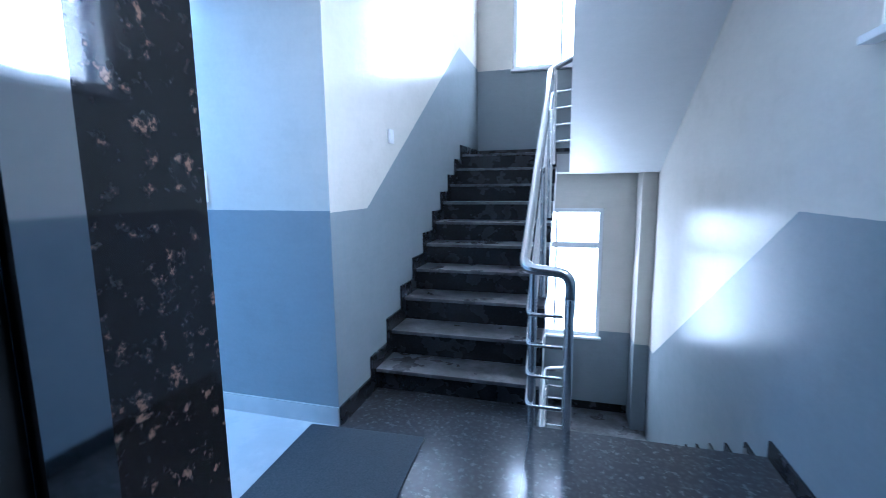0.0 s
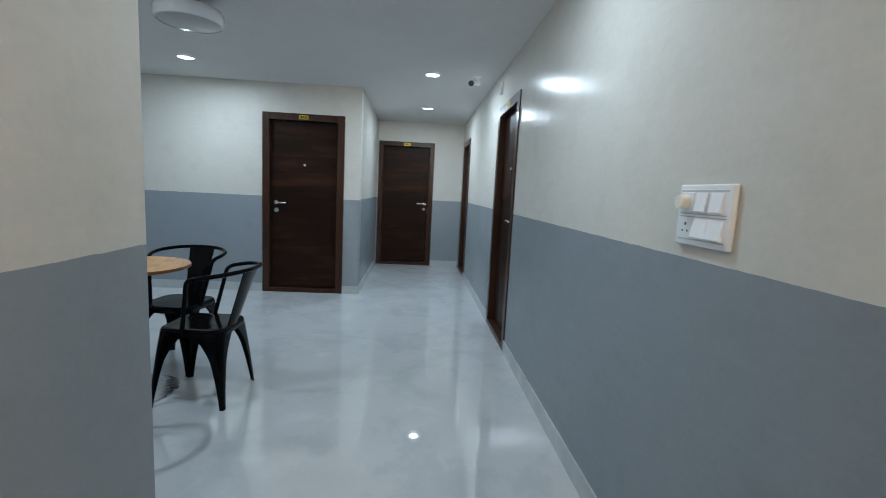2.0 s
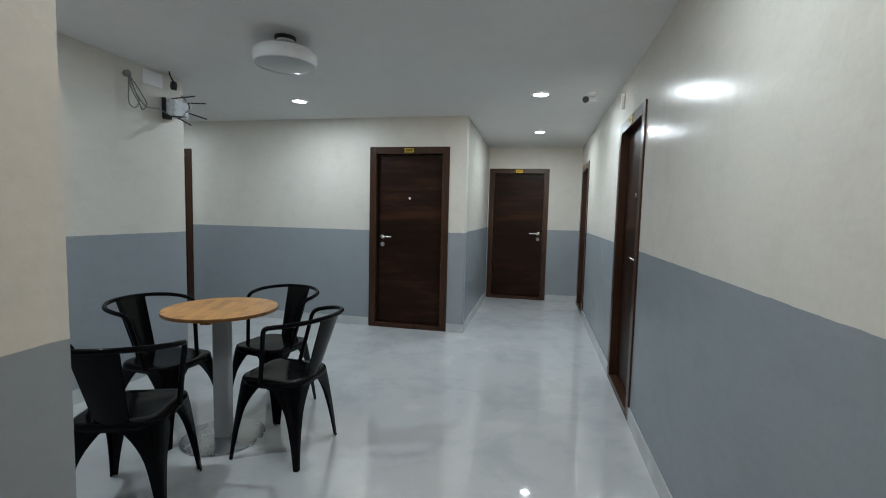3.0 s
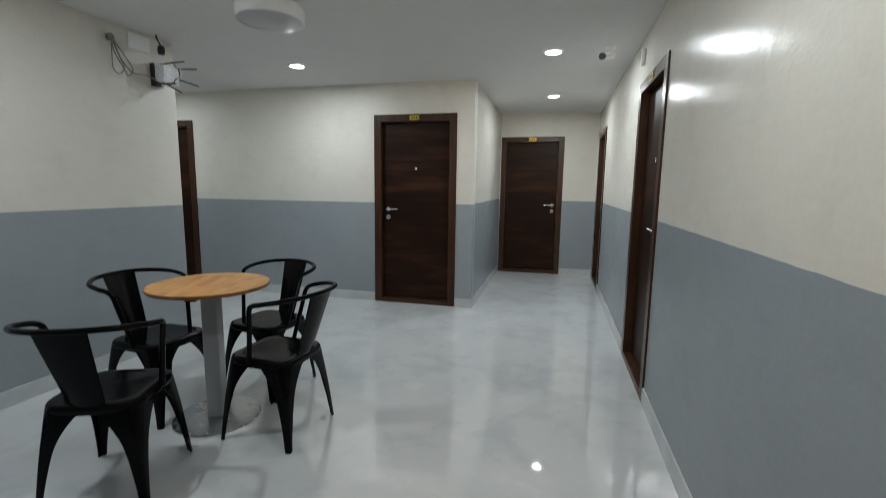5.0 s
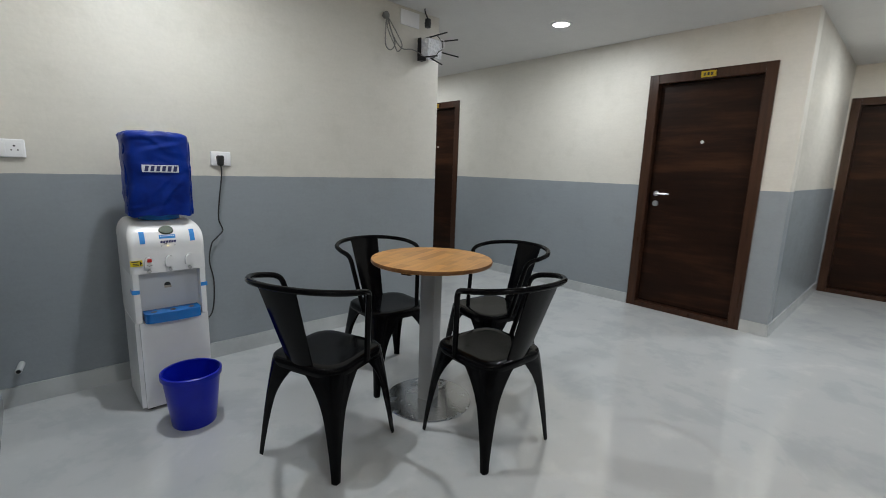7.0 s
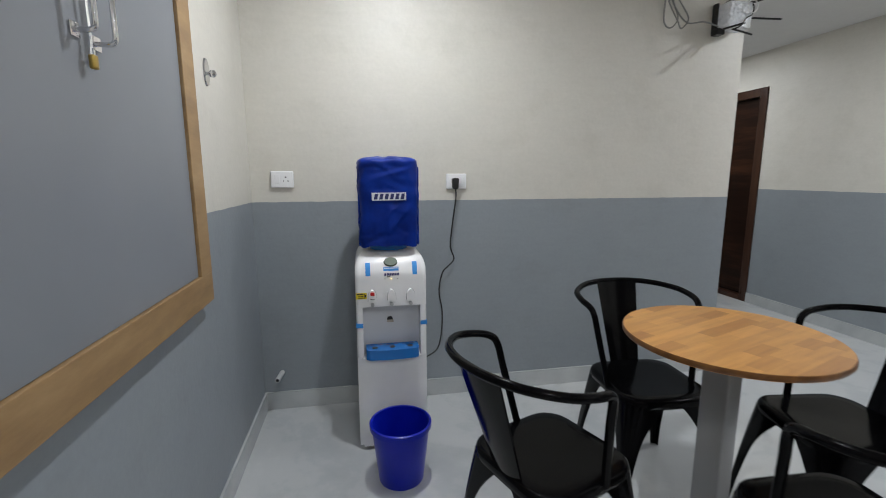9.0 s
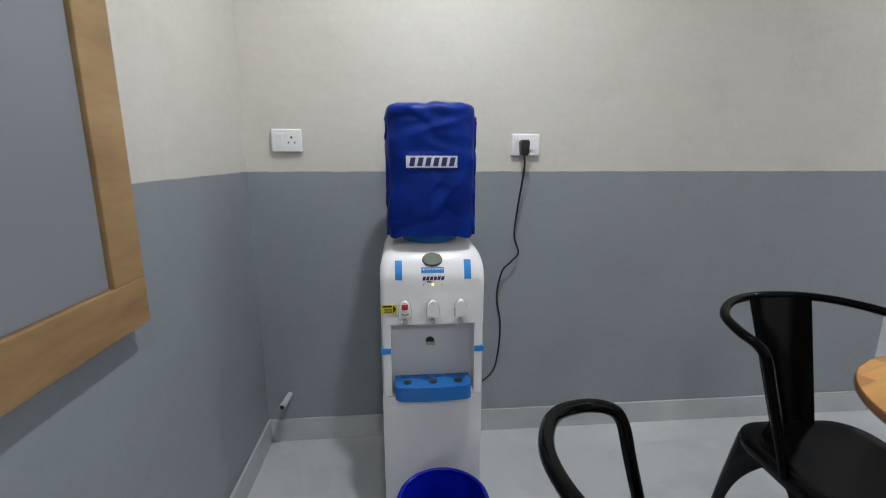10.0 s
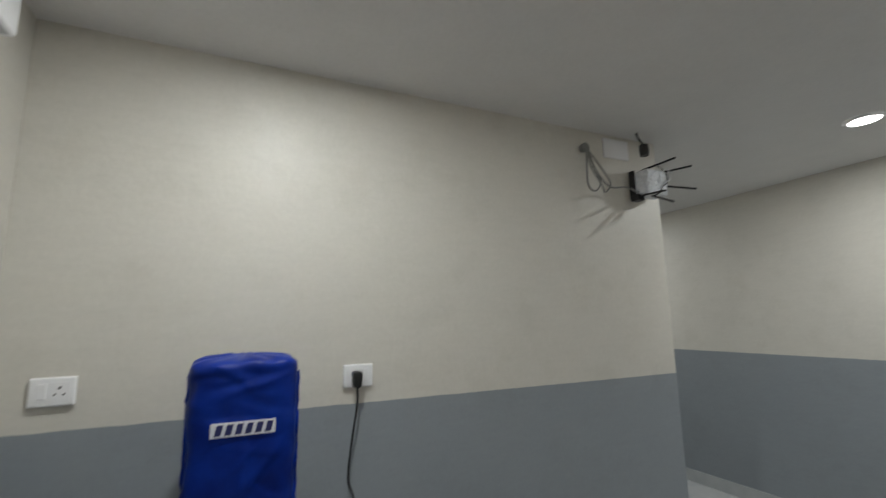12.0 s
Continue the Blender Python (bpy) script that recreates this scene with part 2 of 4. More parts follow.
link(WHITE_PLASTIC, ramp(WHITE_PLASTIC, noise_of(WHITE_PLASTIC, 7.0), [(0.3, (0.81, 0.81, 0.825)), (0.7, (0.87, 0.87, 0.875))]), bsdf(WHITE_PLASTIC).inputs["Base Color"])
IVORY = material("cream_plastic", (0.76, 0.72, 0.62), 0.3)
GREY_PLASTIC = material("grey_plastic", (0.45, 0.46, 0.47), 0.3)
RECESS = material("pale_grey_plastic", (0.6, 0.61, 0.63), 0.3)
BLACK_PLASTIC = material("black_plastic", (0.012, 0.012, 0.012), 0.4)
BLUE_PLASTIC = material("blue_plastic", (0.0, 0.012, 0.42), 0.3)
link(BLUE_PLASTIC, ramp(BLUE_PLASTIC, noise_of(BLUE_PLASTIC, 5.0), [(0.3, (0.0, 0.008, 0.36)), (0.7, (0.002, 0.016, 0.46))]), bsdf(BLUE_PLASTIC).inputs["Base Color"])
bsdf(BLUE_PLASTIC).inputs["Specular IOR Level"].default_value = 0.3
BLUE_FABRIC = material("blue_cover_fabric", (0.0, 0.035, 0.3), 0.5)
link(BLUE_FABRIC, ramp(BLUE_FABRIC, noise_of(BLUE_FABRIC, 12.0, 5.0), [(0.3, (0.0, 0.014, 0.165)), (0.7, (0.0, 0.03, 0.28))]), bsdf(BLUE_FABRIC).inputs["Base Color"])
bsdf(BLUE_FABRIC).inputs["Specular IOR Level"].default_value = 0.18
bsdf(BLUE_FABRIC).inputs["Roughness"].default_value = 0.36
bump(BLUE_FABRIC, noise_of(BLUE_FABRIC, 400.0, 2.0), 0.15, 0.0006)
LIGHT_BLUE = material("light_blue_plastic", (0.004, 0.155, 0.5), 0.18)
TAPE = material("blue_tape", (0.015, 0.25, 0.68), 0.4)
YELLOW = material("yellow_label", (0.75, 0.6, 0.02), 0.45)
GOLD_PLATE = material("gold_number_plate", (0.5, 0.34, 0.02), 0.35, 0.6)
RED = material("red_plastic", (0.6, 0.02, 0.02), 0.35)
NAVY = material("navy_print", (0.02, 0.025, 0.12), 0.5)
INK = material("black_print", (0.015, 0.015, 0.015), 0.5)
PLATE_WHITE = material("white_print", (0.7, 0.72, 0.78), 0.5)
BADGE = material("green_badge", (0.075, 0.1, 0.07), 0.42)
bsdf(BADGE).inputs["Specular IOR Level"].default_value = 0.2
BOARD = material("grey_painted_panel", (0.235, 0.25, 0.275), 0.4)
link(BOARD, ramp(BOARD, noise_of(BOARD, 2.0, 6.0), [(0.3, (0.22, 0.236, 0.262)), (0.7, (0.25, 0.265, 0.29))]), bsdf(BOARD).inputs["Base Color"])
bump(BOARD, noise_of(BOARD, 60.0), 0.08, 0.001)
MAT = material("grey_rubber_mat", (0.05, 0.055, 0.06), 0.7)
link(MAT, ramp(MAT, noise_of(MAT, 160.0, 3.0), [(0.3, (0.024, 0.03, 0.036)), (0.7, (0.055, 0.062, 0.07))]), bsdf(MAT).inputs["Base Color"])
bump(MAT, noise_of(MAT, 300.0, 2.0), 0.4, 0.002)
PVC = material("grey_pvc", (0.55, 0.56, 0.57), 0.35)
CABLE = material("black_cable", (0.012, 0.012, 0.013), 0.45)
GREY_CABLE = material("grey_cable", (0.2, 0.2, 0.19), 0.5)
PLASTER = material("bare_plaster", (0.42, 0.37, 0.3), 0.85)
link(PLASTER, ramp(PLASTER, noise_of(PLASTER, 18.0, 6.0, 0.7), [(0.3, (0.28, 0.23, 0.18)), (0.7, (0.52, 0.47, 0.4))]), bsdf(PLASTER).inputs["Base Color"])
FOIL = material("clear_wrap", (0.84, 0.86, 0.9), 0.2, 0.0)
crinkle = node(FOIL, "ShaderNodeTexVoronoi", Scale=42.0)
link(FOIL, place_of(FOIL), crinkle.inputs["Vector"])
bump(FOIL, math_node(FOIL, "MULTIPLY_ADD", noise_of(FOIL, 28.0, 5.0, 0.7), 0.6, crinkle.outputs["Distance"]), 0.7, 0.016)
WINDOW_FRAME = material("white_aluminium", (0.75, 0.76, 0.78), 0.35)
GLASS = material("window_glass", (1, 1, 1), 0.03)
bsdf(GLASS).inputs["Transmission Weight"].default_value = 1.0
bsdf(GLASS).inputs["IOR"].default_value = 1.45
GLOW = material("lit_diffuser", (0.9, 0.9, 0.9), 0.4)
bsdf(GLOW).inputs["Emission Color"].default_value = (0.95, 0.98, 1, 1)
bsdf(GLOW).inputs["Emission Strength"].default_value = 14.0
BUTTON_GLOW = material("lit_button", (0.8, 0.8, 0.8), 0.4)
bsdf(BUTTON_GLOW).inputs["Emission Color"].default_value = (1, 1, 1, 1)
bsdf(BUTTON_GLOW).inputs["Emission Strength"].default_value = 2.0
LED_GLOW = material("lit_indicator", (0.9, 0.7, 0.2), 0.4)
bsdf(LED_GLOW).inputs["Emission Color"].default_value = (1, 0.75, 0.2, 1)
bsdf(LED_GLOW).inputs["Emission Strength"].default_value = 3.0


# ---- mesh helpers ----
def box(bm, x0, x1, y0, y1, z0, z1, mat=0):
    v = [bm.verts.new(p) for p in ((x0, y0, z0), (x1, y0, z0), (x1, y1, z0), (x0, y1, z0), (x0, y0, z1), (x1, y0, z1), (x1, y1, z1), (x0, y1, z1))]
    fs = [bm.faces.new([v[i] for i in q]) for q in ((0, 3, 2, 1), (4, 5, 6, 7), (0, 1, 5, 4), (1, 2, 6, 5), (2, 3, 7, 6), (3, 0, 4, 7))]
    for f in fs:
        f.material_index = mat
    return fs


def boxes(*dims):
    bm = bmesh.new()
    for d in dims:
        box(bm, *d)
    return bm


def soft_box(x0, x1, y0, y1, z0, z1, r=0.004, seg=2):
    bm = bmesh.new()
    box(bm, x0, x1, y0, y1, z0, z1)
    bmesh.ops.bevel(bm, geom=bm.edges[:], offset=r, segments=seg, profile=0.6, affect="EDGES")
    return bm


def prism(outline, h0, h1, axis="z"):
    """Extrude a 2D outline between two heights along an axis."""
    bm = bmesh.new()
    put = {"z": lambda a, b, h: (a, b, h), "y": lambda a, b, h: (a, h, b), "x": lambda a, b, h: (h, a, b)}[axis]
    low = [bm.verts.new(put(a, b, h0)) for a, b in outline]
    top = [bm.verts.new(put(a, b, h1)) for a, b in outline]
    n = len(outline)
    for i in range(n):
        bm.faces.new((low[i], low[(i + 1) % n], top[(i + 1) % n], top[i]))
    bm.faces.new(low[::-1])
    bm.faces.new(top)
    bmesh.ops.recalc_face_normals(bm, faces=bm.faces[:])
    return bm


def lathe(profile, seg=32, centre=(0, 0)):
    """Turn a profile of (radius, height) round the z axis."""
    bm = bmesh.new()
    rings = []
    for r, z in profile:
        if r < 1e-6:
            rings.append([bm.verts.new((centre[0], centre[1], z))])
        else:
            rings.append([bm.verts.new((centre[0] + r * math.cos(2 * math.pi * i / seg), centre[1] + r * math.sin(2 * math.pi * i / seg), z)) for i in range(seg)])
    for a, b in zip(rings, rings[1:]):
        for i in range(seg):
            j = (i + 1) % seg
            if len(a) == 1 and len(b) > 1:
                bm.faces.new((a[0], b[j], b[i]))
            elif len(b) == 1 and len(a) > 1:
                bm.faces.new((a[i], a[j], b[0]))
            elif len(a) > 1:
                bm.faces.new((a[i], a[j], b[j], b[i]))
    bmesh.ops.recalc_face_normals(bm, faces=bm.faces[:])
    return bm


def smooth_path(points, steps=8):
    pts = [Vector(p) for p in points]
    ext = [2 * pts[0] - pts[1]] + pts + [2 * pts[-1] - pts[-2]]
    out = []
    for i in range(1, len(ext) - 2):
        p0, p1, p2, p3 = ext[i - 1:i + 3]
        for s in range(steps):
            t = s / steps
            out.append(0.5 * ((2 * p1) + (p2 - p0) * t + (2 * p0 - 5 * p1 + 4 * p2 - p3) * t * t + (3 * p1 - p0 - 3 * p2 + p3) * t ** 3))
    out.append(pts[-1])
    return out


def round_path(points, radius, steps=6):
    """A path of straight runs with rounded corners."""
    pts = [Vector(p) for p in points]
    out = [pts[0]]
    for a, b, c in zip(pts, pts[1:], pts[2:]):
        r = min(radius, (a - b).length * 0.49, (c - b).length * 0.49)
        p, q = b + (a - b).normalized() * r, b + (c - b).normalized() * r
        for s in range(steps + 1):
            t = s / steps
            out.append(p * (1 - t) ** 2 + b * 2 * t * (1 - t) + q * t * t)
    out.append(pts[-1])
    return out


def tube(path, r, seg=10, bm=None, rb=None):
    """Sweep a circle (or an ellipse of r by rb) along a path, with closed ends."""
    bm = bm or bmesh.new()
    rb = rb or r
    path = [Vector(p) for p in path]
    rings, side = [], None
    for i, p in enumerate(path):
        d = (path[min(i + 1, len(path) - 1)] - path[max(i - 1, 0)]).normalized()
        if side is None:
            side = d.cross(Vector((0, 0, 1)) if abs(d.z) < 0.9 else Vector((1, 0, 0))).normalized()
        side = (side - d * side.dot(d)).normalized()
        up = d.cross(side)
        rings.append([bm.verts.new(p + side * r * math.cos(2 * math.pi * k / seg) + up * rb * math.sin(2 * math.pi * k / seg)) for k in range(seg)])
    for a, b in zip(rings, rings[1:]):
        for k in range(seg):
            j = (k + 1) % seg
            bm.faces.new((a[k], a[j], b[j], b[k]))
    bm.faces.new(rings[0][::-1])
    bm.faces.new(rings[-1])
    bmesh.ops.recalc_face_normals(bm, faces=bm.faces[:])
    return bm


def disc(bm, r0, r1, d0, d1, axis, c, seg=20):
    """A short cylinder or cone along an axis, from d0 to d1, centred on c in the other two."""
    put = {"z": lambda a, b, h: (c[0] + a, c[1] + b, h), "y": lambda a, b, h: (c[0] + a, h, c[1] + b), "x": lambda a, b, h: (h, c[0] + a, c[1] + b)}[axis]
    low, top = ([bm.verts.new(put(r * math.cos(2 * math.pi * i / seg), r * math.sin(2 * math.pi * i / seg), d)) for i in range(seg)] for r, d in ((r0, d0), (r1, d1)))
    for i in range(seg):
        bm.faces.new((low[i], low[(i + 1) % seg], top[(i + 1) % seg], top[i]))
    bm.faces.new(low[::-1])
    bm.faces.new(top)
    bmesh.ops.recalc_face_normals(bm, faces=bm.faces[:])
    return bm


def mesh_of(name, bm, mats, smooth=False, angle=40):
    me = bpy.data.meshes.new(name)
    bm.to_mesh(me)
    bm.free()
    for m in mats if isinstance(mats, (list, tuple)) else [mats]:
        me.materials.append(m)
    if smooth:
        me.shade_smooth()
        me.set_sharp_from_angle(angle=radians(angle))
    return me


def thing(name, bm, mats, label="", category="", group="", kind="", smooth=False, m=None):
    ob = new(name, mesh_of(name, bm, mats, smooth))
    if m is not None:
        ob.matrix_basis = m
    return tagged(ob, label, category, group, kind)


def base(name, m=None, label="", category="", group="", kind=""):
    ob = new(name)
    ob.empty_display_size = 0.1
    if m is not None:
        ob.matrix_basis = m
    return tagged(ob, label, category, group, kind)


def part(name, bm, mats, parent, label="", smooth=False, m=None, kind=""):
    ob = new(name, mesh_of(name, bm, mats, smooth))
    ob.parent = parent
    if m is not None:
        ob.matrix_basis = m
    return tagged(ob, label, "", "", kind)


def structure(name, bm, mats, label, category, smooth=False):
    return thing(name, bm, mats, label, category, "", "structure", smooth)


# ---- large structure ----
D1, D2 = (-0.318, 0.622), (0.825, 1.765)          # doors across x
D3, D4 = (-5.135, -4.268), (-8.23, -7.38)         # doors along the north wall
DS = (-3.62, -2.73)                               # door in the south passage
DH, T = 2.1, 0.15

structure("floor", boxes((XE - 0.3, XS + 0.012, YP - 0.2, YN + 0.3, -0.2, -0.012), (XS, XR, -1.3, SD, -0.2, -0.012)), SKIRT, "grey cement bed under the floor tiles", "floor")
structure("wall_north", boxes(
    (XE - T, D4[0], YN, YN + T, 0, ZC), (D4[0], D4[1], YN, YN + T, DH, ZC), (D4[1], D3[0], YN, YN + T, 0, ZC),
    (D3[0], D3[1], YN, YN + T, DH, ZC), (D3[1], XS - T, YN, YN + T, 0, ZC), (XS - T, XS - 0.001, YN, YN + 0.1, 0, ZC)), PAINT_NORTH, "corridor wall in cream and grey gloss paint", "wall")
structure("wall_west", boxes(
    (XW - T, XW, YP, DS[0], 0, ZC), (XW - T, XW, DS[0], DS[1], DH, ZC), (XW - T, XW, DS[1], D1[0], 0, ZC),
    (XW - T, XW, D1[0], D1[1], DH, ZC), (XW - T, XW, D1[1], YC, 0, ZC)), PAINT, "bay wall in cream and grey gloss paint", "wall")
structure("wall_corridor_south", boxes((XE, XW - T, YC - T, YC, 0, ZC)), PAINT_NORTH, "corridor side wall in cream and grey paint", "wall")
structure("wall_corridor_end", boxes((XE - T, XE, YC - T, D2[0], 0, ZC), (XE - T, XE, D2[0], D2[1], DH, ZC), (XE - T, XE, D2[1], YN, 0, ZC)), PAINT, "corridor end wall in cream and grey paint", "wall")
structure("wall_south", boxes((XP, XB, YS - T, YS, 0, ZC)), PAINT, "bay wall behind the water dispenser, cream over grey", "wall")
structure("wall_passage", boxes((XP, XP + T, YP, YS - T, 0, ZC), (XW - T, XP + T, YP - T, YP, 0, ZC)), PAINT, "side walls of the south passage, cream over grey", "wall")
structure("wall_east", boxes((XB, XB + T, YS - T, YL - T, 0, ZC)), PAINT, "bay wall beside the lift shaft, cream over grey", "wall")
LX0, LX1 = -0.592, 0.47                           # lift opening
structure("wall_lift", boxes((-1.77, LX0 - 0.02, YL - T, YL, 0, ZC), (LX0 - 0.02, LX1 + 0.02, YL - T, YL, 2.2, ZC), (LX1 + 0.02, XR, YL - T, YL, 0, ZC)), PAINT, "wall round the lift opening, cream over grey", "wall")
structure("ceiling", boxes((XE - T, XS, YP - T, YN + T, ZC, ZC + 0.15), (XS, XR + T, YL - T, ST - 0.15, ZC, ZC + 0.15)), CEIL, "matt white plastered ceiling", "ceiling")

# stairwell shell
ZB, ZT = ZL - 0.25, 4.3
structure("wall_stair_left", boxes((XS - T, XS, YN + 0.1, YT + T, ZB, ZT), (XS - 0.001, XS, YN, YN + 0.1, 0, ZT)), PAINT_LEFT, "stair wall with a sloping grey dado", "wall")
WS = (1.05, 2.08, 1.70, 2.38)
structure("wall_stair_right", boxes((XR, XR + T, YL - T, WS[0], ZB, ZT), (XR, XR + T, WS[1], YT + T, ZB, ZT), (XR, XR + T, WS[0], WS[1], ZB, WS[2]), (XR, XR + T, WS[0], WS[1], WS[3], ZT), (0.8, XR, 5.55, YT, ZB, 1.38)), PAINT_RIGHT, "stair wall with a sloping grey dado, glossy", "wall")
WL, WU = (-0.25, 0.445, -0.65, 0.958), (-0.665, 0.2, 2.623, 3.7)
structure("wall_landing", boxes(
    (XS, WU[0], YT, YT + T, WL[3], ZT), (WU[1], XR, YT, YT + T, WL[3], ZT), (WU[0], WU[1], YT, YT + T, WU[3], ZT), (WU[0], WU[1], YT, YT + T, WL[3], WU[2]),
    (XS, WL[0], YT, YT + T, ZB, WL[3]), (WL[1], XR, YT, YT + T, ZB, WL[3]), (WL[0], WL[1], YT, YT + T, ZB, WL[2])), PAINT_LAND, "window wall of the stairwell, cream over grey", "wall")
structure("ceiling_stair", boxes((XS - T, XR + T, YN, YT + T, ZT, ZT + 0.15), (XS, XR, ST - 0.15, ST, ZC, ZT)), CEIL, "white ceiling over the stairwell", "ceiling")
structure("wall_stair_base", boxes((XS, XR, SD - 0.001, SD + 0.02, ZB, -0.22), (XS, -0.02, 4.85, 5.0, ZB, ZL)), PAINT_LAND, "plain wall under the landing slab", "wall")


# ---- stairs ----
def flight(name, x0, x1, y0, z0, sy, sz, n, label):
    """n steps from the front of the first riser (y0, z0); sy is the way walked, sz +1 up or -1 down."""
    stair = base(name, pose(x0, y0, z0), label, "stairs", "", "structure")
    w = x1 - x0
    tread = mesh_of("tread", soft_box(0, w, -0.02, RUN, -0.022, 0, 0.003), TREAD)
    riser = mesh_of("riser", boxes((0, w, 0, 0.02, -RISE, -0.0225)), BLACK_STONE)
    for i in range(n):
        for me, z in ((tread, RISE * (i + 1)), (riser, RISE * (i + 1))) if sz > 0 else ((tread, -RISE * (i + 1)), (riser, -RISE * i)):
            ob = new(me.name, me)
            ob.parent = stair
            if sz > 0:
                ob.matrix_basis = pose(0, sy * RUN * i, z, 0, 0, 0) if sy > 0 else pose(w, sy * RUN * i, z, 0, 0, 180)
            else:
                ob.matrix_basis = pose(w, RUN * (i + 1), z, 0, 0, 180) if me is tread else pose(w, RUN * i + 0.02, z, 0, 0, 180)
    # the concrete waist under the steps
    if sz > 0:
        line = [(sy * 0.021, 0)] + [p for i in range(n) for p in ((sy * (RUN * i + 0.021), RISE * (i + 1) - 0.023), (sy * (RUN * (i + 1) + 0.02), RISE * (i + 1) - 0.023))]
        line += [(sy * (RUN * n + 0.02), RISE * n - 0.2), (sy * RUN * 0.9, -0.06), (sy * 0.021, -0.06)] if sy > 0 else [(sy * (RUN * n + 0.02), -0.21 + 0.5 * RUN * n), (0.0, -0.21), (sy * 0.021, -0.02)]
    else:
        line = [(0.0, -0.03)] + [p for i in range(n) for p in ((RUN * i, -RISE * (i + 1) - 0.023), (RUN * (i + 1), -RISE * (i + 1) - 0.023))]
        line += [(RUN * n, -RISE * n - 0.2), (RUN * (n - 1), -RISE * n - 0.2), (-0.02, -0.2), (-0.02, -0.03)]
    part("waist", prism(line, 0.0, w, "x"), SOFFIT, stair, "painted concrete waist slab")
    return stair


flight("staircase", XS + 0.001, -0.1, ST, -0.03, 1, 1, 10, "dark granite steps going up between painted walls")
flight("staircase_down", 0.02, XR - 0.001, SD, 0.0, 1, -1, 10, "dark granite steps going down to the lower landing")
flight("staircase_upper", 0.03, XR - 0.001, 5.45, ZU, -1, 1, 10, "upper flight seen from below, painted soffit")
structure("landing_upper", boxes((XS, 0.029, ST + RUN * 9 + 0.051, YT, ZU - 0.21, ZU - 0.02), (0.029, XR, 5.452, YT, ZU - 0.21, ZU - 0.02)), SOFFIT, "painted concrete landing slab", "landing")
structure("floor_upper_landing", boxes((XS + 0.001, 0.029, ST + RUN * 9 + 0.04, YT - 0.001, ZU - 0.0195, ZU), (0.029, XR - 0.001, 5.452, YT - 0.001, ZU - 0.0195, ZU)), TREAD, "dark granite floor of the upper landing", "floor")
structure("floor_lower_landing", boxes((XS + 0.001, XR - 0.001, SD + RUN * 9 + 0.26, YT - 0.001, ZL - 0.2, ZL - 0.001)), TREAD, "dark granite floor of the lower landing", "floor")


def stepped_skirting(name, x0, x1, y0, z0, sz, n, rise_over):
    """Stone skirting that follows the steps along a wall."""
    bm = bmesh.new()
    for i in range(n):
        ya, yb = y0 + RUN * i, y0 + RUN * (i + 1)
        z = z0 + sz * RISE * (i + (1 if sz > 0 else 1))
        if sz > 0:
            box(bm, x0, x1, ya - 0.075, ya + 0.0, z - RISE, z + rise_over)
            box(bm, x0, x1, ya, yb - 0.075, z, z + rise_over)
        else:
            box(bm, x0, x1, ya, yb, z, z + RISE + 0.03)
    return structure(name, bm, BLACK_STONE, "stepped black granite skirting along the stairs", "skirting")


stepped_skirting("skirting_stair_left", XS + 0.001, XS + 0.014, ST, -0.03, 1, 10, 0.095)
teeth = bmesh.new()
for i in range(10):
    ya = SD + RUN * (i - 1) if i else YL + 0.02
    box(teeth, XR - 0.014, XR - 0.001, ya, SD + RUN * i, -RISE * i - 0.03, -RISE * i + 0.08)
structure("skirting_stair_right", teeth, BLACK_STONE, "saw-toothed black granite skirting beside the steps", "skirting")
for q in ((XS + 0.001, XS + 0.014, YN + 0.001, ST - 0.076, 0, 0.1), (XS + 0.02, XR - 0.02, YT - 0.013, YT - 0.001, ZL, ZL + 0.1), (XS + 0.02, XR - 0.02, YT - 0.013, YT - 0.001, ZU, ZU + 0.1), (XS + 0.001, XS + 0.013, ST + RUN * 10 - 0.05, YT - 0.015, ZU, ZU + 0.1),):
    structure("skirting_landing", boxes(q), BLACK_STONE, "black granite skirting of the stair landings", "skirting")

# ---- stair railing in stainless steel ----
XU, XD, YR0, YR1 = -0.175, 0.05, 2.47, 5.0
SL = RISE / RUN
rail = base("stair_railing", pose(0, 0, 0), "stainless steel tube railing turning between the flights", "railing")
UPZ = lambda y, h: h + (y - YR0) * SL
top_h, bars_h = 0.84, (0.6, 0.44, 0.277, 0.114)
hand = round_path([(XD, YR1 + 0.1, UPZ(YR1, top_h) + 0.1), (XU, YR1 + 0.1, UPZ(YR1, top_h)), (XU, YR0, top_h), (XD, YR0, top_h - 0.02), (XD, YR0 + 0.03, 0.66), (XD, YR1, 0.7 - (YR1 - YR0) * SL)], 0.07, 8)
part("handrail", tube(hand, 0.027, 14), STEEL, rail, "thick polished handrail tube", True)
for h in bars_h:
    run = round_path([(XD - 0.01, YR1 + 0.02, UPZ(YR1, h) + 0.02), (XU + 0.02, YR1 + 0.02, UPZ(YR1, h)), (XU + 0.02, YR0 + 0.02, h), (XD - 0.03, YR0 + 0.02, h)], 0.035, 6)
    part("bar", tube(run, 0.0095, 10), STEEL, rail, "", True)
    drop = [(XD - 0.01, YR0 + 0.05, h - 0.02), (XD - 0.01, YR1, h - 0.02 - (YR1 - YR0 - 0.05) * SL)]
    part("bar", tube(drop, 0.0095, 10), STEEL, rail, "", True)
for y, z0 in ((YR0 + 0.02, 0.0), (3.33, RISE * 3), (4.14, RISE * 6), (YR1 - 0.05, RISE * 9)):
    part("post", tube([(XU + 0.045, y + 0.03, z0), (XU + 0.045, y + 0.03, UPZ(y, top_h) - 0.01)], 0.021, 12), STEEL, rail, "", True)
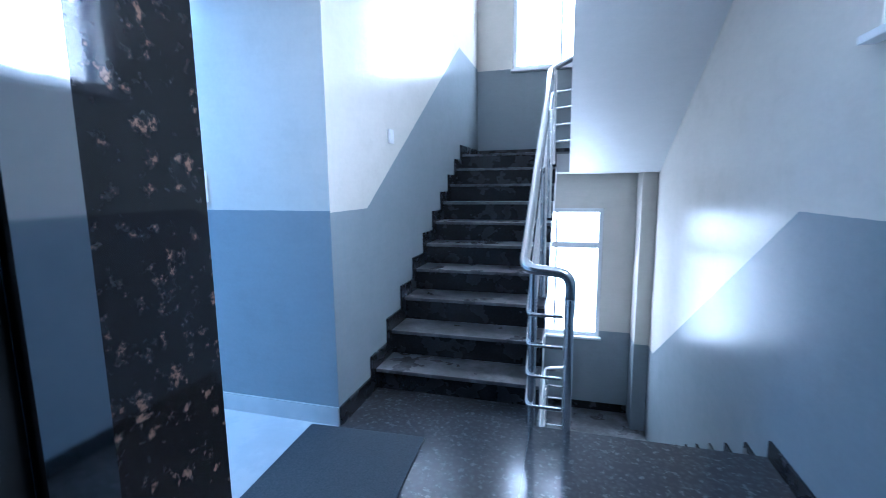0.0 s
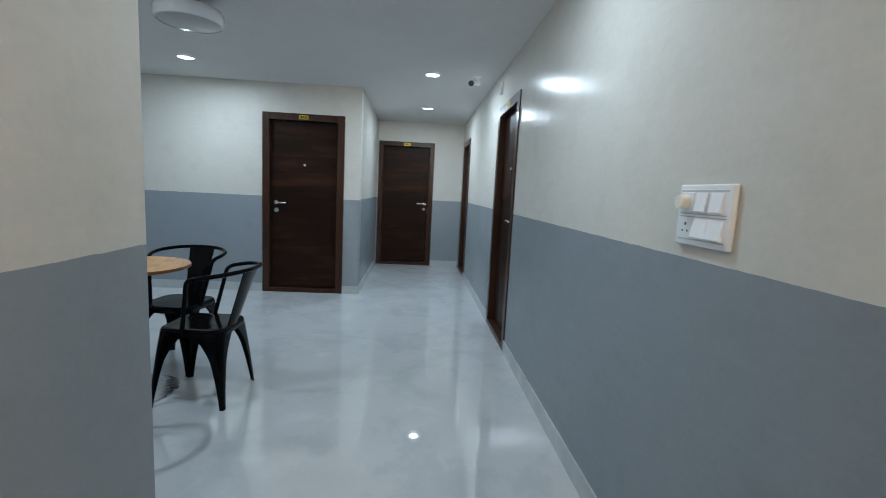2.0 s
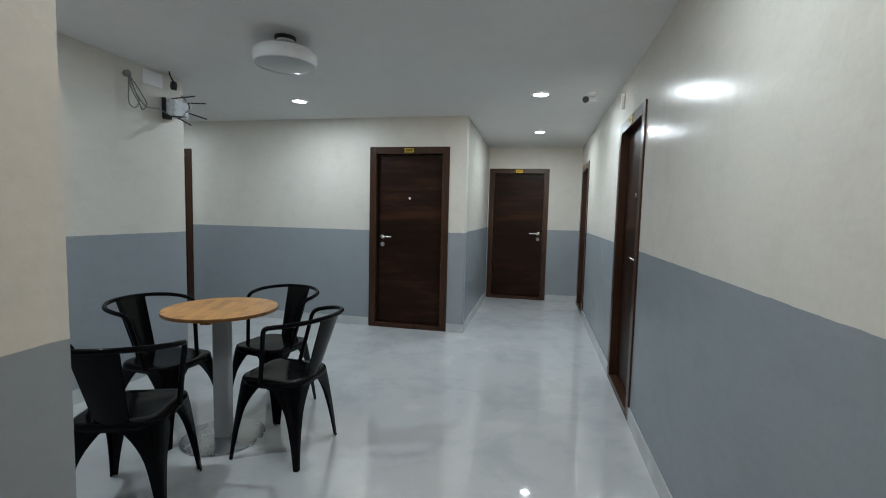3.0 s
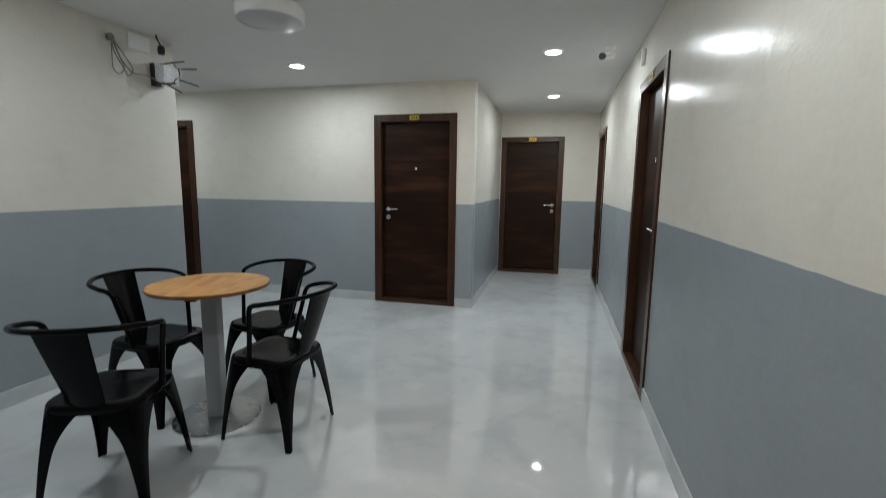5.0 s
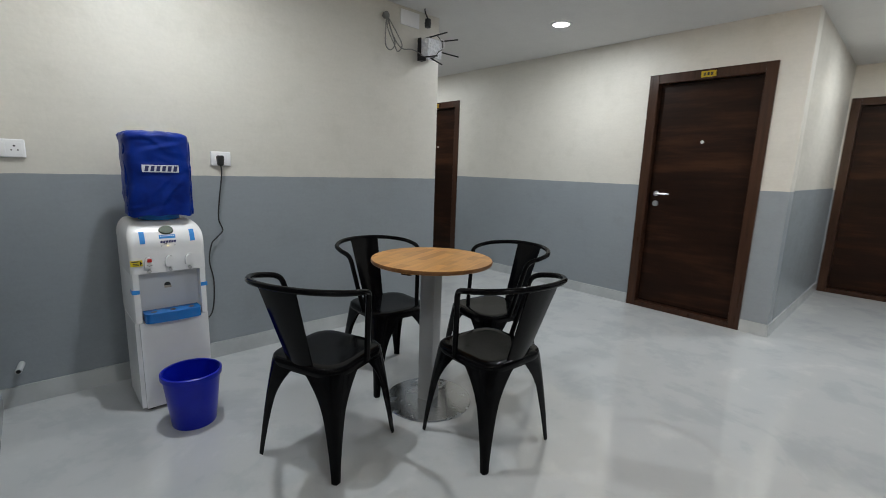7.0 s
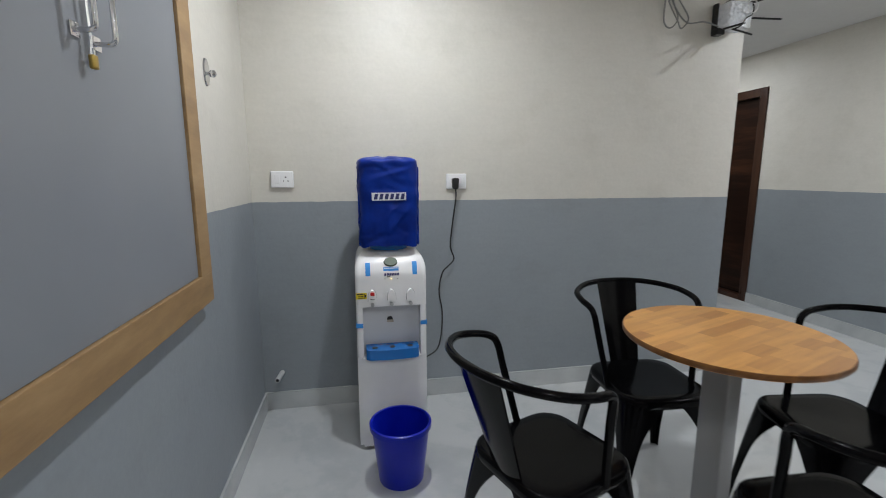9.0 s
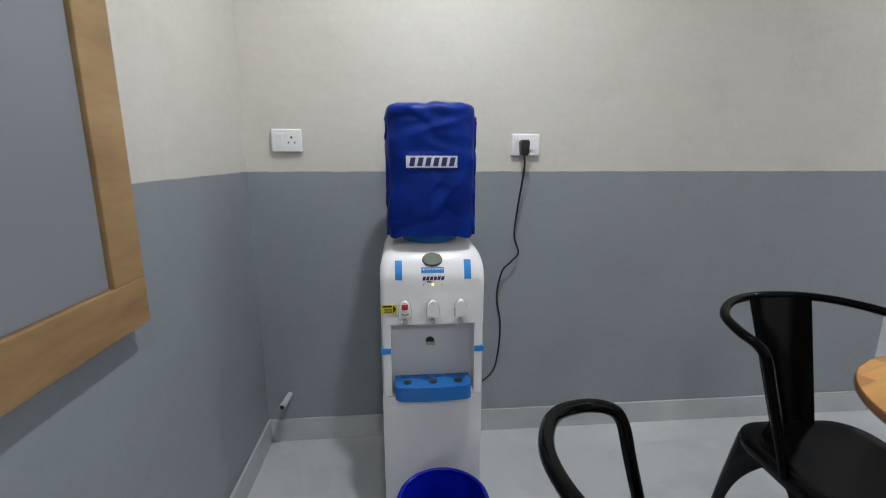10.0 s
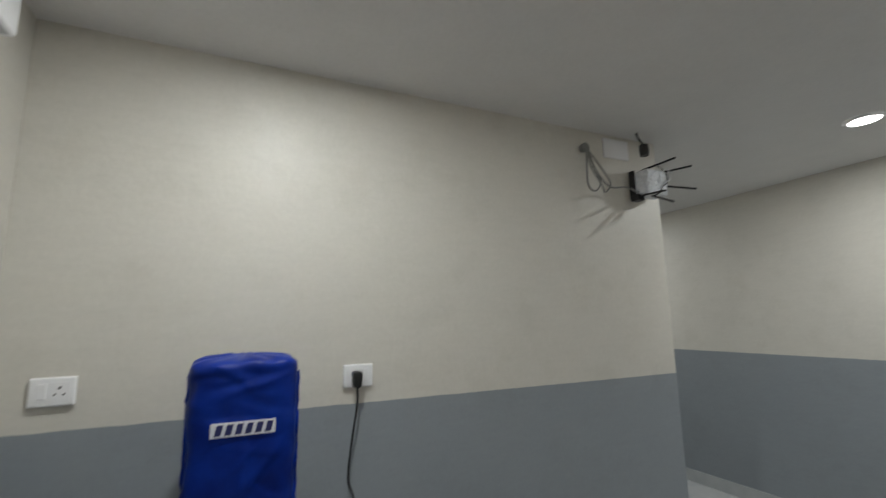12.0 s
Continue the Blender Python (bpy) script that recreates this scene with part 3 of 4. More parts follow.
for y, z0 in ((YR0 + 0.02, 0.0), (3.36, -RISE * 4), (4.17, -RISE * 7)):
    zt = 0.7 - (y - YR0) * SL
    part("post", tube([(XD, y, z0), (XD, y, zt)], 0.021, 12), STEEL, rail, "", True)
lower = base("lower_railing", pose(0, 0, 0), "stainless steel railing of the flight below", "railing")
ZQ = ZL + 0.85
part("handrail", tube(round_path([(XD, 5.05, ZQ + 0.03), (XU, 5.05, ZQ), (XU, 4.3, ZQ - 0.45)], 0.06, 6), 0.027, 12), STEEL, lower, "", True)
for h in (0.2, 0.37, 0.52, 0.66):
    part("bar", tube(round_path([(XD - 0.02, 5.06, ZL + h), (XU + 0.02, 5.06, ZL + h), (XU + 0.02, 4.5, ZL + h - 0.34)], 0.03, 5), 0.0095, 8), STEEL, lower, "", True)
part("post", tube([(XU + 0.03, 5.07, ZL), (XU + 0.03, 5.07, ZQ)], 0.021, 12), STEEL, lower, "", True)
part("post", tube([(XD - 0.01, 5.07, ZL), (XD - 0.01, 5.07, ZQ)], 0.021, 12), STEEL, lower, "", True)


# ---- windows ----
def window(name, x0, x1, z0, z1, bars_x, bars_z, label, m=None):
    win = base(name, m or pose(0, YT, 0), label, "window", "", "structure")
    f, d0, d1 = 0.05, 0.02, 0.07
    for q in ((x0, x1, z0, z0 + f), (x0, x1, z1 - f, z1), (x0, x0 + f, z0 + f, z1 - f), (x1 - f, x1, z0 + f, z1 - f)):
        part("window_frame", soft_box(q[0], q[1], d0, d1, q[2], q[3]), WINDOW_FRAME, win)
    xs, zs = [x0 + f, *bars_x, x1 - f], [z0 + f, *bars_z, z1 - f]
    for x in bars_x:
        part("mullion", soft_box(x - 0.015, x + 0.015, d0 + 0.004, d1 - 0.004, z0 + f, z1 - f), WINDOW_FRAME, win)
    for z in bars_z:
        part("transom", soft_box(x0 + f, x1 - f, d0 + 0.001, d1 - 0.001, z - 0.035, z + 0.035), WINDOW_FRAME, win)
    for xa, xb in zip(xs, xs[1:]):
        for za, zb in zip(zs, zs[1:]):
            pane = part("pane", boxes((xa, xb, 0.043, 0.047, za, zb)), GLASS, win)
            pane.visible_shadow = False
    part("window_sill", soft_box(x0 - 0.02, x1 + 0.02, -0.05, d0, z0 - 0.025, z0 + 0.003), WINDOW_FRAME, win)


window("window_1", WL[0], WL[1], WL[2], WL[3], (-0.1,), (0.505,), "white window with small panes, blown-out daylight behind")
window("window_2", WU[0], WU[1], WU[2], WU[3], (-0.1,), (), "white window of the upper landing, bright daylight behind")

window("window_3", -WS[1], -WS[0], WS[2], WS[3], (-1.56,), (), "white side window over the landing, bright daylight behind", pose(XR, 0, 0, 0, 0, -90))


# ---- doors ----
def door(name, m, width, hinge, label, eye=True):
    """A flush door in a deep frame; local x runs along the wall, -y is towards the viewer, the frame's face at y = 0."""
    d = base(name, m, label, "door", "bedroom doors", "structure")
    fw, fd = 0.08, 0.13
    for q in ((0, fw, 0, DH), (width - fw, width, 0, DH), (fw, width - fw, DH - fw, DH), (fw, width - fw, 0, 0.05)):
        part("door_frame", soft_box(q[0], q[1], -0.012, fd, q[2] + 0.001, q[3] - 0.001, 0.004), FRAME_WOOD, d)
    leaf = part("door_leaf", soft_box(fw + 0.002, width - fw - 0.002, 0.05, 0.088, 0.054, DH - fw - 0.002, 0.002), WALNUT, d, "dark walnut laminate leaf")
    s = 1 if hinge == "right" else -1
    hx = fw + 0.065 if hinge == "right" else width - fw - 0.065
    rose = bmesh.new()
    disc(rose, 0.026, 0.024, 0.05, 0.04, "y", (hx, 1.068))
    handle = part("door_handle", tube(round_path([(hx, 0.045, 1.068), (hx, 0.0, 1.068), (hx + s * 0.125, 0.0, 1.07)], 0.018, 5), 0.009, 10, rose), STEEL, leaf, "satin steel lever handle", True)
    lock = bmesh.new()
    disc(lock, 0.026, 0.025, 0.05, 0.04, "y", (hx, 0.978))
    disc(lock, 0.009, 0.009, 0.041, 0.034, "y", (hx, 0.978), 12)
    part("lock_rose", lock, GREY_METAL, leaf, "", True)
    if eye:
        spy = bmesh.new()
        disc(spy, 0.017, 0.014, 0.051, 0.044, "y", (width * 0.5, 1.52), 14)
        part("door_viewer", spy, STEEL, leaf, "", True)
    plate = part("number_plate", soft_box(width / 2 - 0.055, width / 2 + 0.055, -0.017, -0.0125, DH - 0.066, DH - 0.018, 0.001), GOLD_PLATE, d, "small gold number plate")
    for k in range(3):
        part("print", boxes((width / 2 - 0.035 + 0.026 * k, width / 2 - 0.018 + 0.026 * k, -0.0185, -0.0175, DH - 0.054, DH - 0.03)), INK, plate)
    return d


door("door_1", pose(XW, D1[0], 0, 0, 0, 90), D1[1] - D1[0], "right", "closed dark walnut flush door with steel lever")
door("door_2", pose(XE, D2[0], 0, 0, 0, 90), D2[1] - D2[0], "left", "closed dark walnut door at the corridor's end", False)
door("door_3", pose(D3[0], YN, 0, 0, 0, 0), D3[1] - D3[0], "left", "closed dark walnut door in the long corridor wall")
door("door_4", pose(D4[0], YN, 0, 0, 0, 0), D4[1] - D4[0], "left", "closed dark walnut door near the corridor's end")
door("door_5", pose(XW, DS[0], 0, 0, 0, 90), DS[1] - DS[0], "right", "closed dark walnut door in the south passage")
structure("door_backing", boxes((XW - T - 0.03, XW - T - 0.005, DS[0] - 0.1, D1[1] + 0.1, 0, ZC), (XE - T - 0.03, XE - T - 0.005, D2[0] - 0.1, D2[1] + 0.1, 0, ZC), (XE, XS - T, YN + T + 0.005, YN + T + 0.03, 0, ZC)), SOFFIT, "plain wall behind the doors", "wall")

# ---- skirting in tile ----
H, K = 0.1, 0.012
for q in ((D4[1] + 0.003, D3[0] - 0.003, YN - K, YN - 0.001, 0, H), (D3[1] + 0.003, XS, YN - K, YN - 0.001, 0, H), (XE + 0.014, D4[0] - 0.003, YN - K, YN - 0.001, 0, H),):
    structure("skirting_north", boxes(q), SKIRT, "pale grey tile skirting", "skirting")
for q in ((XW + 0.001, XW + K, D1[1] + 0.003, YC, 0, H), (XW + 0.001, XW + K, DS[1] + 0.003, D1[0] - 0.003, 0, H), (XE + 0.001, XW + K, YC + 0.001, YC + K, 0, H), (XP, XB - 0.001, YS + 0.001, YS + K, 0, H), (XP - K, XP - 0.001, YP, YS + K, 0, H), (XB - K, XB - 0.001, YS + K + 0.001, YL - T, 0, H), (XE + 0.001, XE + K, D2[1] + 0.003, YN, 0, H), (-1.77, -1.1, YL + 0.001, YL + K, 0, H),):
    structure("skirting_bay", boxes(q), SKIRT, "pale grey tile skirting", "skirting")

# ---- lift ----
for q in ((LX0 - 0.02, LX0, 0.742, 0.95, 0, 2.2), (LX1, LX1 + 0.02, 0.742, 0.95, 0, 2.2), (LX0 - 0.02, LX1 + 0.02, 0.742, 0.95, 2.2, 2.22),):
    structure("lift_portal", boxes(q), GRANITE, "polished speckled brown-black granite lift reveal", "lift portal")
for q in ((-1.1, LX0 - 0.0205, YL + 0.001, 0.949, 1.065, 2.2), (LX1 + 0.0205, XR - 0.001, YL + 0.001, 0.949, 0.1, 2.2),):
    structure("lift_cladding", boxes(q), GRANITE, "polished granite cladding beside the lift", "cladding")
structure("lift_plinth", boxes((-1.1, LX0 - 0.0205, YL + 0.001, 0.94, 0.955, 1.064)), PLASTER, "bare plaster strip under the granite", "trim")
structure("lift_base_cladding", boxes((-1.1, LX0 - 0.0205, YL + 0.001, 0.949, 0.0, 0.954)), BLACK_STONE, "black granite panel beside the lift", "cladding")
for q in ((LX0 - 0.02, LX0 + 0.004, 0.655, 0.741, 0, 2.2), (LX1 - 0.004, LX1 + 0.02, 0.655, 0.741, 0, 2.2), (LX0 - 0.02, LX1 + 0.02, 0.655, 0.741, 2.2, 2.25),):
    structure("lift_door_frame", boxes(q), BRUSHED, "brushed steel lift door frame", "door frame")
structure("lift_cab", boxes((LX0 - 0.3, LX0 - 0.02, 0.5, 0.654, 0, 2.3), (LX1 + 0.02, LX1 + 0.3, 0.5, 0.654, 0, 2.3), (LX0 - 0.32, LX0 - 0.3, -1.2, 0.654, 0, 2.3), (LX1 + 0.3, LX1 + 0.32, -1.2, 0.654, 0, 2.3),
                           (LX0 - 0.32, LX1 + 0.32, -1.22, -1.2, 0, 2.3), (LX0 - 0.32, LX1 + 0.32, -1.2, 0.654, 2.3, 2.32)), DARK_STEEL, "dark steel lift cabin", "lift")
panel = base("lift_call_panel", pose(-0.9, 0.949, 1.3), "steel lift call plate with two lit buttons", "call panel")
part("plate", soft_box(-0.045, 0.045, 0.001, 0.01, -0.12, 0.12, 0.004), BRUSHED, panel)
for z in (-0.045, 0.045):
    ring = bmesh.new()
    disc(ring, 0.03, 0.027, 0.0105, 0.016, "y", (0, z))
    btn = part("button", ring, STEEL, panel, "", True)
    part("lit_legend", boxes((-0.016, 0.016, 0.0165, 0.018, z - 0.012, z + 0.012)), BUTTON_GLOW, btn)
thing("door_mat", soft_box(-0.31, 0.31, -0.4, 0.4, 0, 0.008, 0.003), MAT, "dark grey rubber mat in front of the stairs", "mat", m=pose(-0.915, 1.83, 0.001, 0, 0, 3))


# ---- ceiling fittings ----
def downlight(x, y):
    d = base("downlight", pose(x, y, ZC), "round recessed white downlight, lit", "downlight", "ceiling downlights")
    part("trim_ring", lathe([(0.064, -0.004), (0.066, -0.011), (0.083, -0.009), (0.088, -0.0005)], 32), WHITE_PLASTIC, d, "", True)
    part("diffuser", lathe([(0, -0.0105), (0.05, -0.0095), (0.065, -0.006)], 28), GLOW, d, "glowing white diffuser")


for lx, ly, watts in LAMPS:
    downlight(lx, ly)

fan = base("ceiling_fan_unit", pose(-3.835, 0.005, ZC), "white drum-shaped enclosed ceiling fan on a short stem", "ceiling fan")
part("canopy", lathe([(0, -0.0005), (0.066, -0.0005), (0.066, -0.016), (0.056, -0.022)], 32), BLACK_PLASTIC, fan, "dark ceiling mount", True)
part("stem", lathe([(0.056, -0.022), (0.06, -0.03), (0.062, -0.066), (0.075, -0.08)], 32), WHITE_PLASTIC, fan, "", True)
for k in range(24):
    a = 2 * math.pi * k / 24
    part("vent_slot", boxes((-0.0035, 0.0035, 0.056, 0.0635, -0.06, -0.036)), BLACK_PLASTIC, fan, "", False, pose(0, 0, 0, 0, 0, math.degrees(a)))
part("housing", lathe([(0.07, -0.075), (0.15, -0.08), (0.186, -0.09), (0.197, -0.105), (0.2, -0.125), (0.195, -0.16), (0.19, -0.172), (0.182, -0.174)], 56), WHITE_PLASTIC, fan, "white drum housing", True)
part("lens", lathe([(0.182, -0.171), (0.175, -0.174), (0, -0.178)], 56), GREY_PLASTIC, fan, "unlit frosted cover", True)

cctv = base("security_camera", pose(-5.33, 2.03, ZC, 0, 0, 0), "small white bullet security camera with dark lens", "camera")
part("mount", lathe([(0, -0.001), (0.045, -0.001), (0.043, -0.015), (0.014, -0.025), (0.012, -0.05), (0, -0.05)], 20), WHITE_PLASTIC, cctv, "", True)
part("body", tube([(0.0, 0.01, -0.06), (0.09, -0.06, -0.085)], 0.028, 16), WHITE_PLASTIC, cctv, "", True)
part("lens", tube([(0.09, -0.06, -0.085), (0.105, -0.07, -0.089)], 0.027, 16), BLACK_PLASTIC, cctv, "", True)
thing("sensor_box", soft_box(-0.02, 0.02, -0.03, -0.001, -0.06, 0.06, 0.008), WHITE_PLASTIC, "small white plastic box above the door", "box", m=pose(-5.07, YN, 2.28))


# ---- switches and sockets ----
def plate(name, m, w, h, label, group=""):
    p = base(name, m, label, "socket" if "socket" in name else "switch", group)
    part("faceplate", soft_box(-w / 2, w / 2, -0.017, -0.0005, -h / 2, h / 2, 0.0075, 4), WHITE_PLASTIC, p, "", True)
    part("inner_frame", soft_box(-w / 2 + 0.012, w / 2 - 0.012, -0.0175, -0.0135, -h / 2 + 0.014, h / 2 - 0.014, 0.0015), WHITE_PLASTIC, p)
    return p


def holes(p, x, z, s=0.011):
    for dx, dz, r in ((0, s, 0.0042), (-s, -s * 0.7, 0.0032), (s, -s * 0.7, 0.0032)):
        bm = bmesh.new()
        disc(bm, r, r, -0.0182, -0.0172, "y", (x + dx, z + dz), 10)
        part("pin_hole", bm, BLACK_PLASTIC, p)


sw = plate("switch_panel", pose(-1.93, YN, 1.254), 0.22, 0.168, "white modular switch panel with knob regulator and socket")
for z in (0.066, 0.004, -0.004, -0.066):
    part("module_gap", boxes((-0.096, 0.096, -0.0182, -0.0172, z - 0.0014, z + 0.0014)), GREY_PLASTIC, sw)
part("module", soft_box(-0.094, -0.034, -0.021, -0.0175, 0.007, 0.063, 0.002), WHITE_PLASTIC, sw)
knob = bmesh.new()
disc(knob, 0.021, 0.018, -0.0215, -0.046, "y", (-0.066, 0.035), 28)
part("regulator_knob", knob, IVORY, sw, "round cream fan regulator", True)


def rocker(x0, x1, z0, z1):
    """A switch rocker pressed in at the top."""
    bm = prism([(-0.0175, z0), (-0.0275, z0), (-0.0285, z0 + 0.003), (-0.0195, z1), (-0.0175, z1)], x0, x1, "x")
    part("rocker", bm, WHITE_PLASTIC, sw)


for x in (-0.024, 0.036):
    rocker(x, x + 0.044, 0.009, 0.061)
for x in (-0.028, 0.031):
    rocker(x, x + 0.0575, -0.061, -0.009)
holes(sw, -0.066, -0.036)

soc = plate("wall_socket", pose(-1.918, YS, 1.255, 0, 0, 180), 0.112, 0.084, "white switched wall socket", "sockets on the south wall")
part("rocker", soft_box(-0.036, -0.012, -0.022, -0.0175, -0.02, 0.024, 0.002), WHITE_PLASTIC, soc)
holes(soc, 0.018, 0.0)
soc2 = plate("wall_socket", pose(-2.826, YS, 1.242, 0, 0, 180), 0.112, 0.084, "white wall socket with a black plug in it", "sockets on the south wall")
part("rocker", soft_box(0.014, 0.036, -0.022, -0.0175, -0.02, 0.024, 0.002), WHITE_PLASTIC, soc2)
bell = base("bell_push", pose(XS, 3.04, 1.565, 0, 0, 90), "small white bell push on the stair wall", "switch")
part("faceplate", soft_box(-0.035, 0.035, -0.018, -0.0005, -0.045, 0.045, 0.006), WHITE_PLASTIC, bell)
part("button", soft_box(-0.018, 0.018, -0.024, -0.0185, -0.02, 0.02, 0.003), WHITE_PLASTIC, bell)


# ---- hatch in the east wall ----
hatch = base("shaft_hatch", pose(XB, 0, 0), "grey shutter hatch in an oak frame with two pull handles", "hatch")
HY0, HY1, HZ0, HZ1, FW = -0.626, 0.62, 0.849, 2.05, 0.1
for q in ((HY0, HY1, HZ0, HZ0 + FW), (HY0, HY1, HZ1 - FW, HZ1), (HY0, HY0 + FW, HZ0 + FW, HZ1 - FW), (HY1 - FW, HY1, HZ0 + FW, HZ1 - FW)):
    part("frame_rail", soft_box(-0.036, -0.001, q[0], q[1], q[2], q[3], 0.003), OAK, hatch, "oak frame rail")
part("shutter", boxes((-0.026, -0.008, HY0 + FW + 0.002, HY1 - FW - 0.002, HZ0 + FW + 0.002, HZ1 - FW - 0.002)), BOARD, hatch, "flat grey shutter")
for y, zz in ((-0.012, 1.546), (-0.082, 1.538)):
    h = round_path([(-0.03, y, zz + 0.12), (-0.065, y, zz + 0.12), (-0.065, y, zz), (-0.03, y, zz)], 0.015, 5)
    part("pull_handle", tube(h, 0.007, 10, None, 0.005), CHROME, hatch, "chrome pull handle", True)
    for zf in (zz, zz + 0.12):
        part("handle_plate", soft_box(-0.031, -0.0265, y - 0.014, y + 0.014, zf - 0.014, zf + 0.014, 0.002), CHROME, hatch)
lock = tube(round_path([(-0.04, -0.039, 1.62), (-0.04, -0.039, 1.52)], 0.01), 0.003, 8)
hasp = part("hasp", lock, STEEL, hatch, "", True)
part("padlock", soft_box(-0.047, -0.035, -0.048, -0.03, 1.48, 1.508, 0.005, 3), BRASS, hatch, "brass padlock body", True)
part("shackle", tube(round_path([(-0.041, -0.045, 1.504), (-0.041, -0.045, 1.524), (-0.041, -0.033, 1.524), (-0.041, -0.033, 1.504)], 0.006, 5), 0.0022, 8), STEEL, hatch, "", True)
coat = base("coat_hook", pose(XB, -0.857, 1.651), "oval chrome plate with a small knob", "hook")
bm = bmesh.new()
disc(bm, 0.03, 0.028, -0.001, -0.006, "x", (0, 0), 24)
for v in bm.verts:
    v.co.z *= 1.7
part("plate", bm, CHROME, coat, "", True)
ball = tube([(-0.004, 0, -0.005), (-0.012, 0, -0.005)], 0.006, 12)
bmesh.ops.create_uvsphere(ball, u_segments=18, v_segments=12, radius=0.014, matrix=Matrix.Translation((-0.024, 0, -0.005)))
part("knob", ball, CHROME, coat, "round chrome knob", True)
wb = base("wall_unit", pose(XB, -0.8, 2.28), "white plastic unit high on the wall", "wall unit")
part("housing", soft_box(-0.095, -0.001, -0.29, 0.3, -0.11, 0.12, 0.02, 3), WHITE_PLASTIC, wb, "", True)
part("grille", boxes((-0.085, -0.02, -0.26, 0.27, -0.113, -0.1105)), GREY_PLASTIC, wb)


# ---- table ----
TX, TY, TH = -3.438, -0.164, 0.778
table = base("round_table", pose(TX, TY, 0, 0, 0, 20), "round butcher-block table on a grey steel pedestal", "table")
R, tt = 0.305, 0.019
top = base("tabletop", None)
top.parent = table
tagged(top, "round beech butcher-block top")
random.seed(4)
n = 12
for i in range(n):
    y0, y1 = -R + 2 * R * i / n, -R + 2 * R * (i + 1) / n
    # staves of one strip, cut at uneven lengths
    cuts = [-R, *[random.uniform(-0.03, 0.03) + 0.13 * k + 0.06 * (i % 2) for k in (-2, -1, 0, 1)], R]
    for xa, xb in zip(cuts, cuts[1:]):
        def edge(y, x):
            lim = math.sqrt(max(0.0, R * R - y * y))
            return max(-lim, min(lim, x))
        ys = [y0 + (y1 - y0) * k / 6 for k in range(7)]
        left = [(edge(y, xa), y) for y in ys]
        right = [(edge(y, xb), y) for y in ys]
        if max(b[0] - a[0] for a, b in zip(left, right)) < 0.01:
            continue
        outline = []
        for p in left + right[::-1]:
            if not outline or (Vector(p) - Vector(outline[-1])).length > 1e-4:
                outline.append(p)
        if (Vector(outline[0]) - Vector(outline[-1])).length < 1e-4:
            outline.pop()
        if len(outline) > 2:
            part("stave", prism(outline, TH - tt, TH), BEECH, top)
part("edge_band", lathe([(R - 0.002, TH - 0.0008), (R + 0.001, TH - 0.001), (R + 0.0025, TH - 0.005), (R + 0.0025, TH - tt + 0.004), (R - 0.001, TH - tt - 0.0005), (R - 0.004, TH - tt - 0.0005)], 72), EDGE_WOOD, top, "brown wooden edge with its shade painted in", True)
part("top_frame", boxes((-0.25, 0.25, -0.025, 0.025, TH - tt - 0.022, TH - tt - 0.001), (-0.025, 0.025, -0.25, -0.025, TH - tt - 0.022, TH - tt - 0.001), (-0.025, 0.025, 0.025, 0.25, TH - tt - 0.022, TH - tt - 0.001)), FRAME_WOOD, table, "dark brown cross under the top")
part("column", soft_box(-0.042, 0.042, -0.042, 0.042, 0.012, TH - tt - 0.0225, 0.006, 3), GREY_METAL, table, "grey square column", True)
part("base_plate", lathe([(0, 0.0), (0.228, 0.0), (0.23, 0.004), (0.228, 0.009), (0.06, 0.014), (0, 0.014)], 48), BASE_STEEL, table, "flat round steel base", True)


# ---- chairs ----
def leg_mesh():
    """A pressed sheet leg of L section at the +x +y corner, wide at the seat and narrow at the foot."""
    bm = bmesh.new()
    rings = []
    for k in range(15):
        s = k / 14
        z = 0.425 * s
        ox = 0.212 - 0.03 * s ** 0.9
        w = 0.02 + 0.05 * s + 0.11 * max(0.0, (s - 0.58) / 0.42) ** 2.0
        t = 0.005
        c = 0.011 + 0.055 * s ** 2
        bend = [radians(q) for q in (90, 67.5, 45, 22.5, 0)]
        outer = [(ox - c + c * math.cos(q), ox - c + c * math.sin(q)) for q in bend]
        inner = [(ox - c + (c - t) * math.cos(q), ox - c + (c - t) * math.sin(q)) for q in bend]
        pts = [(ox - c - w * 0.5 - 0.004, ox), *outer, (ox, ox - c - w * 0.5 - 0.004), (ox - t, ox - c - w * 0.5 - 0.004), *inner[::-1], (ox - c - w * 0.5 - 0.004, ox - t)]
        rings.append([bm.verts.new((x, y, z)) for x, y in pts])
    n = len(rings[0])
    for a, b in zip(rings, rings[1:]):
        for i in range(n):
            bm.faces.new((a[i], a[(i + 1) % n], b[(i + 1) % n], b[i]))
    bm.faces.new(rings[0][::-1])
    bm.faces.new(rings[-1])
    bmesh.ops.recalc_face_normals(bm, faces=bm.faces[:])
    return mesh_of("leg", bm, BLACK_METAL, True, 50)


def round_square(h, r, seg=7):
    out = []
    for cx, cy, a0 in ((h - r, h - r, 0), (-h + r, h - r, 90), (-h + r, -h + r, 180), (h - r, -h + r, 270)):
        for k in range(seg):
            a = radians(a0 + 90 * k / (seg - 1))
            out.append((cx + r * math.cos(a), cy + r * math.sin(a)))
    return out


